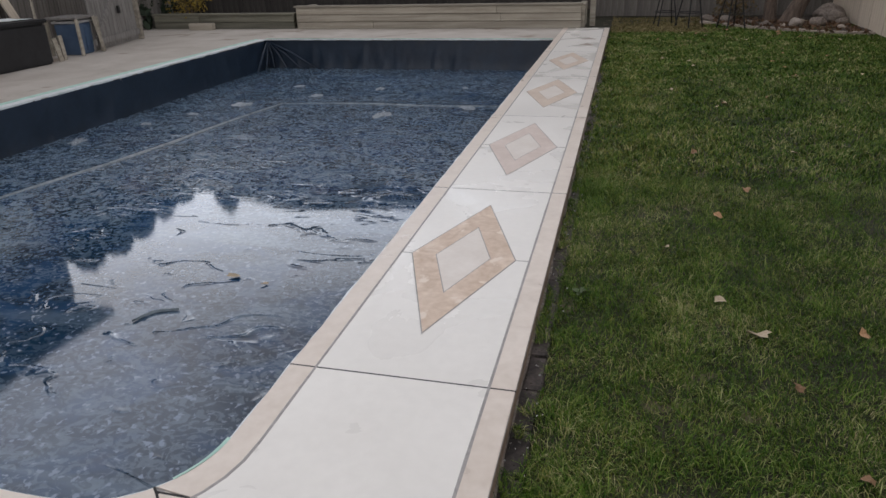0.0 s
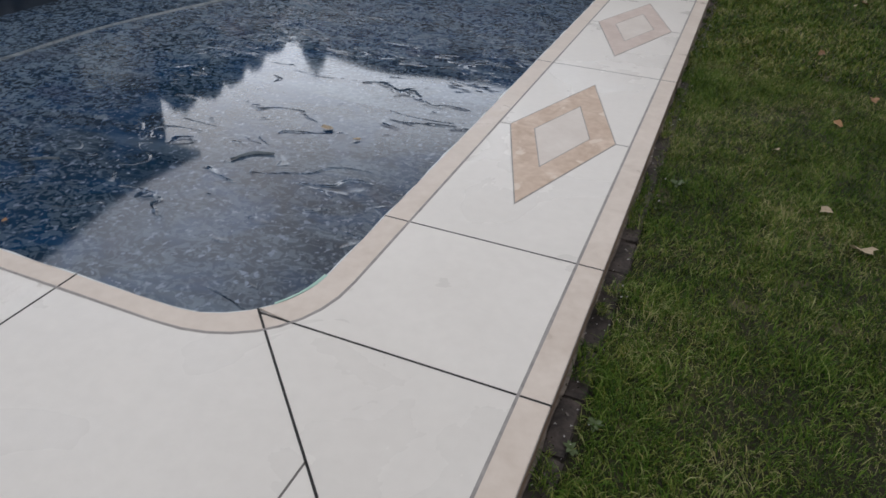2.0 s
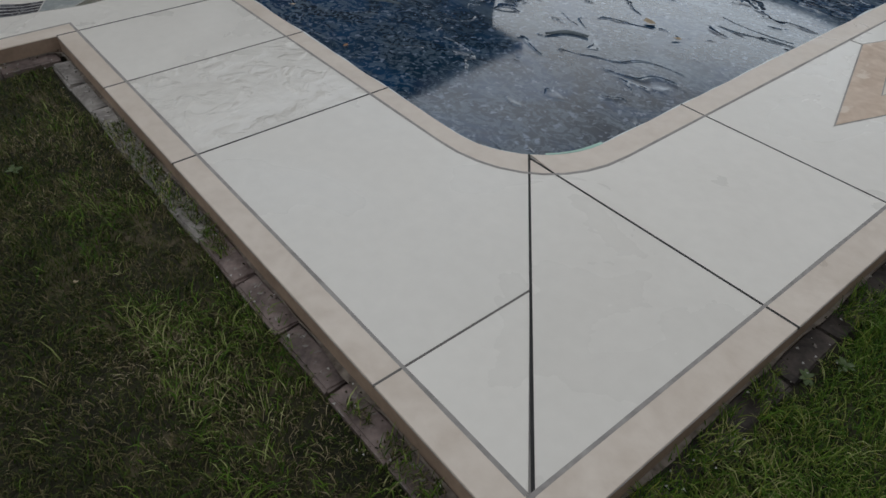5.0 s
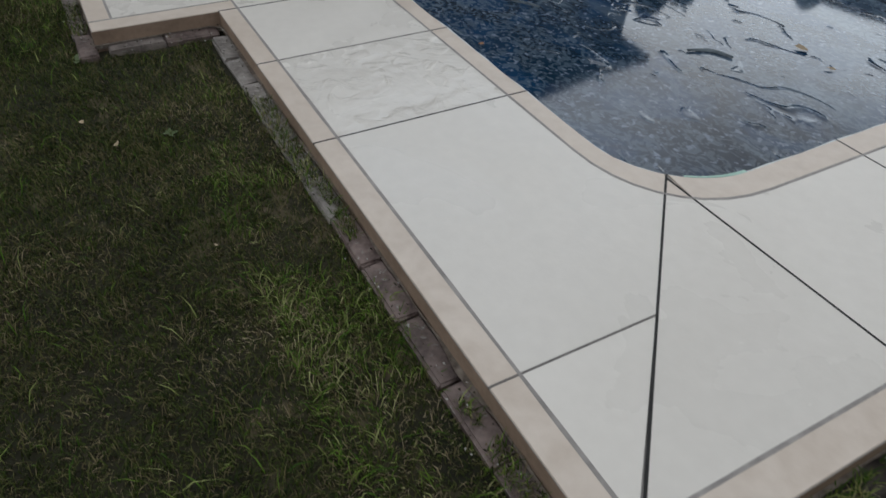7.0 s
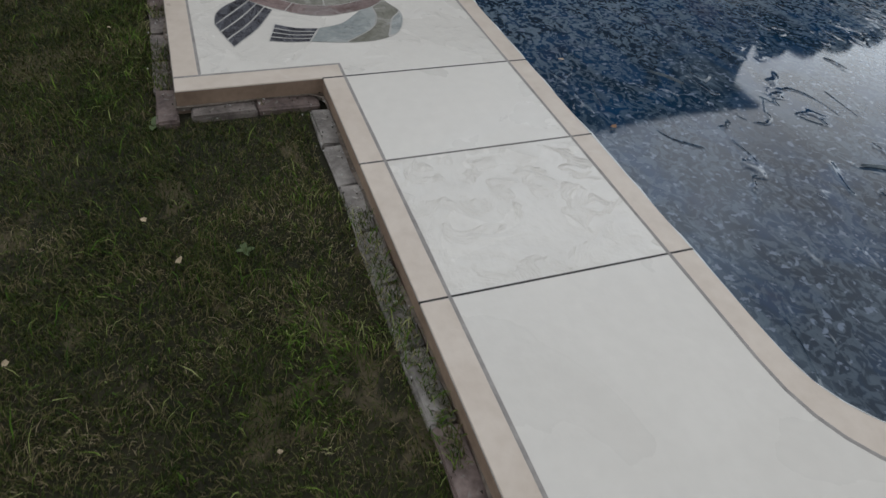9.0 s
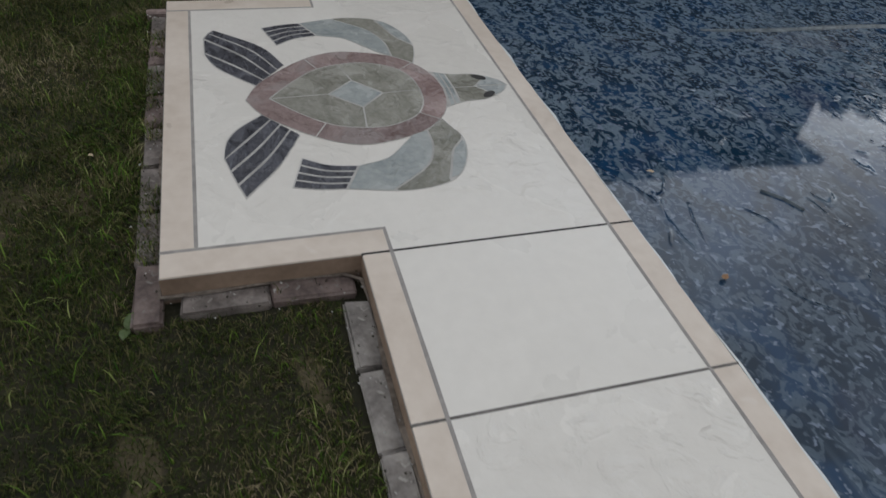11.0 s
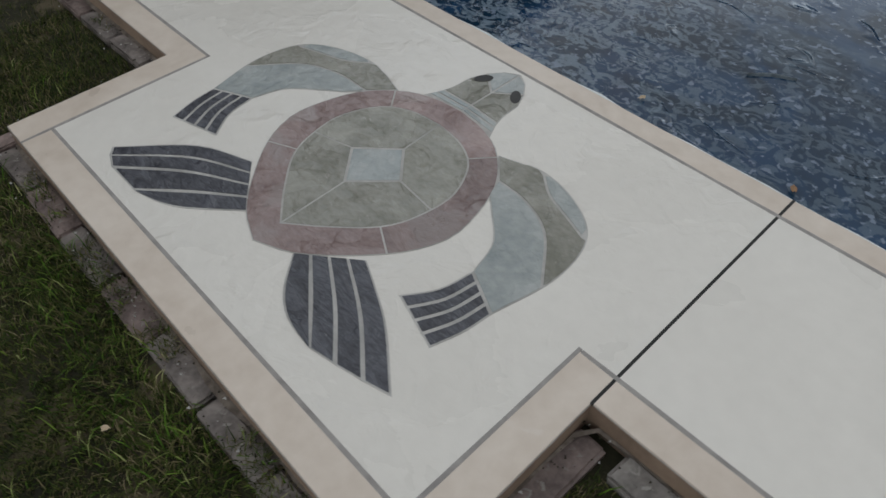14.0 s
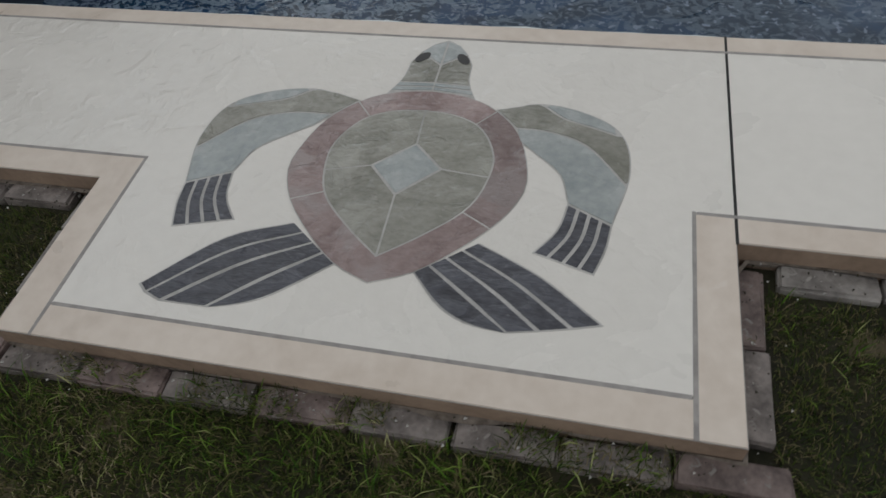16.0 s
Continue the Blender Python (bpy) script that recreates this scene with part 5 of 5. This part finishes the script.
gv = [[bm.verts.new((1.65 + 2.5 * i / 14, 15.48 - 1.95 * i / 14 - 1.4 * i / 14 * (1 - i / 14) + (16.9 - 15.48 + 1.95 * i / 14 + 1.4 * i / 14 * (1 - i / 14)) * j / 8, LAWN_Z + 0.03 + 0.05 * noise.noise((i * 0.9, j * 0.9, 5)))) for j in range(9)] for i in range(15)]
for i in range(14):
    for j in range(8):
        bm.faces.new((gv[i][j], gv[i + 1][j], gv[i + 1][j + 1], gv[i][j + 1]))
tagged(part("mulch", bm, MULCH), "dark bark mulch in the stone-edged bed", "mulch", kind="stuff")


def foliage(points, size, seed, mat, name, parent, label=""):
    """Many small leaf-shaped faces round the points."""
    r = np.random.default_rng(seed)
    c = np.asarray(points)
    n = len(c)
    a = r.normal(size=(n, 3))
    a /= np.linalg.norm(a, axis=1)[:, None]
    b = np.cross(a, r.normal(size=(n, 3)))
    b /= np.linalg.norm(b, axis=1)[:, None]
    s = size * r.uniform(0.6, 1.4, (n, 1))
    v = np.stack([c - a * s, c + b * s * 0.45, c + a * s, c - b * s * 0.45], 1)
    me = bpy.data.meshes.new(name)
    me.from_pydata(v.reshape(-1, 3).tolist(), [], (np.arange(n * 4).reshape(-1, 4)).tolist())
    me.materials.append(mat)
    ob = new(name, me)
    ob.parent = parent
    return tagged(ob, label) if label else ob


LEAF_SHRUB = material("autumn_shrub_leaf", (0.05, 0.05, 0.018), (0.20, 0.12, 0.045), 14, 0.7, 0.2, 60)
LEAF_YELLOW = material("yellow_shrub_leaf", (0.16, 0.12, 0.015), (0.36, 0.24, 0.03), 14, 0.7, 0.2, 60)
for k, (x, y, z, s, mat, lab) in enumerate([(2.15, 16.1, LAWN_Z, 0.45, LEAF_SHRUB, "small olive shrub in the mulch bed"), (-9.55, 14.5, 0.2, 0.50, LEAF_YELLOW, "yellow-leaved shrub in the low planter")]):
    bush = thing("shrub", lab, "shrub", (x, y, z))
    r = np.random.default_rng(k)
    d = r.normal(size=(700, 3))
    d /= np.linalg.norm(d, axis=1)[:, None]
    p = d * s * r.uniform(0.35, 1.0, (700, 1)) * (1 + 0.3 * np.sin(d[:, :1] * 7)) + (0, 0, s * 0.8)
    foliage(p[p[:, 2] > 0.02], 0.035, k, mat, "leaves", bush)
    for i in range(7):
        a = i * 0.9
        part("stem", rod([(0.02 * math.cos(a), 0.02 * math.sin(a), -0.02), (0.3 * s * math.cos(a), 0.3 * s * math.sin(a), 0.5 * s), (0.55 * s * math.cos(a), 0.55 * s * math.sin(a), s)], [0.012, 0.008, 0.004], sides=6), BARK, bush)

litter = np.random.default_rng(19)
lx = litter.uniform(1.7, 4.05, 620)
lt = (lx - 1.6) / 2.4
ly = 15.5 - 1.95 * lt - 1.5 * lt * (1 - lt) + litter.uniform(-0.2, 1.7, 620)
LITTER = material("brown_leaf_litter", (0.045, 0.025, 0.014), (0.19, 0.105, 0.055), 9, 0.9, 0.3, 60)
tagged(foliage(np.stack([lx, ly, LAWN_Z + 0.04 + litter.uniform(0, 0.04, 620)], 1), 0.045, 20, LITTER, "leaf_litter", None), "brown fallen leaves heaped on the mulch bed", "leaves", kind="stuff")

tree = thing("tree", "leaning brown multi-stemmed tree in the mulch bed", "tree", (3.05, 15.25, LAWN_Z))
part("trunk", rod([(0, 0, -0.05), (0.16, 0.02, 0.35), (0.42, 0.06, 0.85), (0.60, 0.1, 2.2), (0.65, 0.2, 3.6)], [0.20, 0.15, 0.14, 0.11, 0.07], sides=12), BARK, tree)
part("limb", rod([(-0.25, 0.35, -0.05), (-0.28, 0.35, 0.5), (-0.42, 0.35, 1.6), (-0.7, 0.4, 3.2)], [0.13, 0.11, 0.09, 0.05], sides=10), BARK, tree)
part("limb", rod([(0.45, 0.1, 1.9), (0.9, 0.3, 2.8), (1.2, 0.2, 3.9)], [0.07, 0.05, 0.03], sides=8), BARK, tree)
r = np.random.default_rng(9)
cp = np.concatenate([r.normal(size=(700, 3)) * (0.7, 0.6, 0.5) + c for c in ((0.5, 0.2, 4.0), (-0.9, 0.2, 3.7), (1.2, 0.2, 4.1), (0.0, 0.3, 4.6))])
foliage(cp, 0.05, 4, LEAF_SHRUB, "crown", tree)


def stool(x, y, turn):
    s = thing("iron_stool", "dark iron garden stool with a ring footrest on the lawn", "stool", (x, y, LAWN_Z), turn, "iron stools")
    part("seat", prism([(0.18 * math.cos(a), 0.18 * math.sin(a)) for a in [2 * math.pi * i / 20 for i in range(20)]], 0.66, 0.69, chamfer=0.006), IRON, s)
    for i in range(4):
        a = math.pi / 4 + i * math.pi / 2
        part("leg", rod([(0.26 * math.cos(a), 0.26 * math.sin(a), 0), (0.13 * math.cos(a), 0.13 * math.sin(a), 0.66)], 0.013), IRON, s)
    ring = [(0.21 * math.cos(2 * math.pi * i / 16), 0.21 * math.sin(2 * math.pi * i / 16), 0.27) for i in range(17)]
    part("footrest", rod(ring, 0.009, sides=6), IRON, s)


stool(0.78, 15.2, 12)
stool(1.22, 15.0, 40)
stool(1.95, 14.6, 25)


# ---- houses and evergreens out of view round the garden; the left and far ones mirror in the wet cover ----
def house(x, y, turn, wide, deep, eave, rise, over, label):
    """A hip-roofed house: its roof's edge stands over past the walls, at the height eave."""
    h = thing("house", label, "house", (x, y, LAWN_Z), turn)
    part("wall", box(-wide / 2, wide / 2, -deep / 2, deep / 2, -0.1, eave - 0.05), HOUSE, h)
    bm = bmesh.new()
    a = [bm.verts.new((sx * (wide / 2 + over), sy * (deep / 2 + over), z)) for z in (eave - 0.14, eave) for sx, sy in ((-1, -1), (1, -1), (1, 1), (-1, 1))]
    b = [bm.verts.new((-wide / 2 + deep / 2, 0, eave + rise)), bm.verts.new((wide / 2 - deep / 2, 0, eave + rise))]
    for i in range(4):
        bm.faces.new((a[i], a[(i + 1) % 4], a[4 + (i + 1) % 4], a[4 + i]))
    for f in ((a[4], a[5], b[1], b[0]), (a[6], a[7], b[0], b[1]), (a[5], a[6], b[1]), (a[7], a[4], b[0]), (a[3], a[2], a[1], a[0])):
        bm.faces.new(f)
    part("roof", bm, ROOF, h)
    for k in range(int(wide / 3)):
        wx = -wide / 2 + 1.5 + 3 * k
        w = part("window", box(wx - 0.6, wx + 0.6, -deep / 2 - 0.05, -deep / 2 + 0.02, 1.0, 2.2), BLACK_BOX, h)
        part("sill", box(wx - 0.68, wx + 0.68, -deep / 2 - 0.09, -deep / 2 - 0.051, 0.90, 0.995), GREY_LID, w)


house(-5.4, 23.4, 0, 14.0, 8.0, 5.1, 1.15, 0.4, "dark brick house behind the far fence")
house(-14.3, 2.1, 90, 16.0, 8.0, 4.45, 1.2, 0.45, "dark brick house beside the patio")
# added out of view and unmirrored, to close in the right side
house(16.0, 8.0, -90, 14.0, 9.0, 3.4, 1.4, 0.4, "unseen low dark brick house added behind the pale fence")


def evergreen(x, y, high, wide, seed):
    t = thing("evergreen_tree", "dense dark evergreen tree behind the fence", "tree", (x, y, LAWN_Z), group="evergreens behind the fences")
    part("trunk", rod([(0, 0, -0.1), (0.05, 0, high * 0.5), (0, 0.05, high * 0.94)], [0.16, 0.11, 0.03], sides=8), BARK, t)
    r = np.random.default_rng(seed)
    n = 9000
    f = r.uniform(0.03, 1, n)
    a = r.uniform(0, 2 * np.pi, n)
    rad = wide * np.sqrt(np.clip(1 - f**2.6, 0, 1)) * np.sqrt(r.uniform(0.15, 1, n)) + 0.05
    rad *= 0.85 + 0.2 * np.sin(a * 5 + f * 40) * np.sin(f * 30)
    p = np.stack([rad * np.cos(a), rad * np.sin(a), high * f - 0.1 * rad], 1)
    foliage(p, 0.16, seed, LEAF_DARK, "crown", t)
    for k in range(8):
        z = high * (0.12 + 0.09 * k)
        b = k * 2.4
        w = wide * (1 - (z / high) ** 2.6) ** 0.5 * 0.7
        part("branch", rod([(0, 0, z), (w * math.cos(b), w * math.sin(b), z + 0.1 * w)], [0.05, 0.015], sides=5), BARK, t)


# the last three, to the right, are added out of view
for k, (x, y, h, w) in enumerate([(-12.9, 19.9, 5.8, 0.75), (-13.45, 19.7, 4.75, 0.6), (-10.85, 14.8, 3.45, 0.5), (-10.95, 14.05, 3.6, 0.6), (-11.05, 13.25, 3.8, 0.6), (-11.15, 12.45, 4.0, 0.65), (-11.25, 11.65, 4.05, 0.65), (-15.4, 15.0, 5.6, 1.6), (-15.2, 13.0, 5.8, 1.6), (3.4, 20.6, 5.2, 1.6), (6.4, 19.0, 5.6, 1.8), (8.4, 15.5, 5.0, 1.8)]):
    evergreen(x, y, h, w, 20 + k)
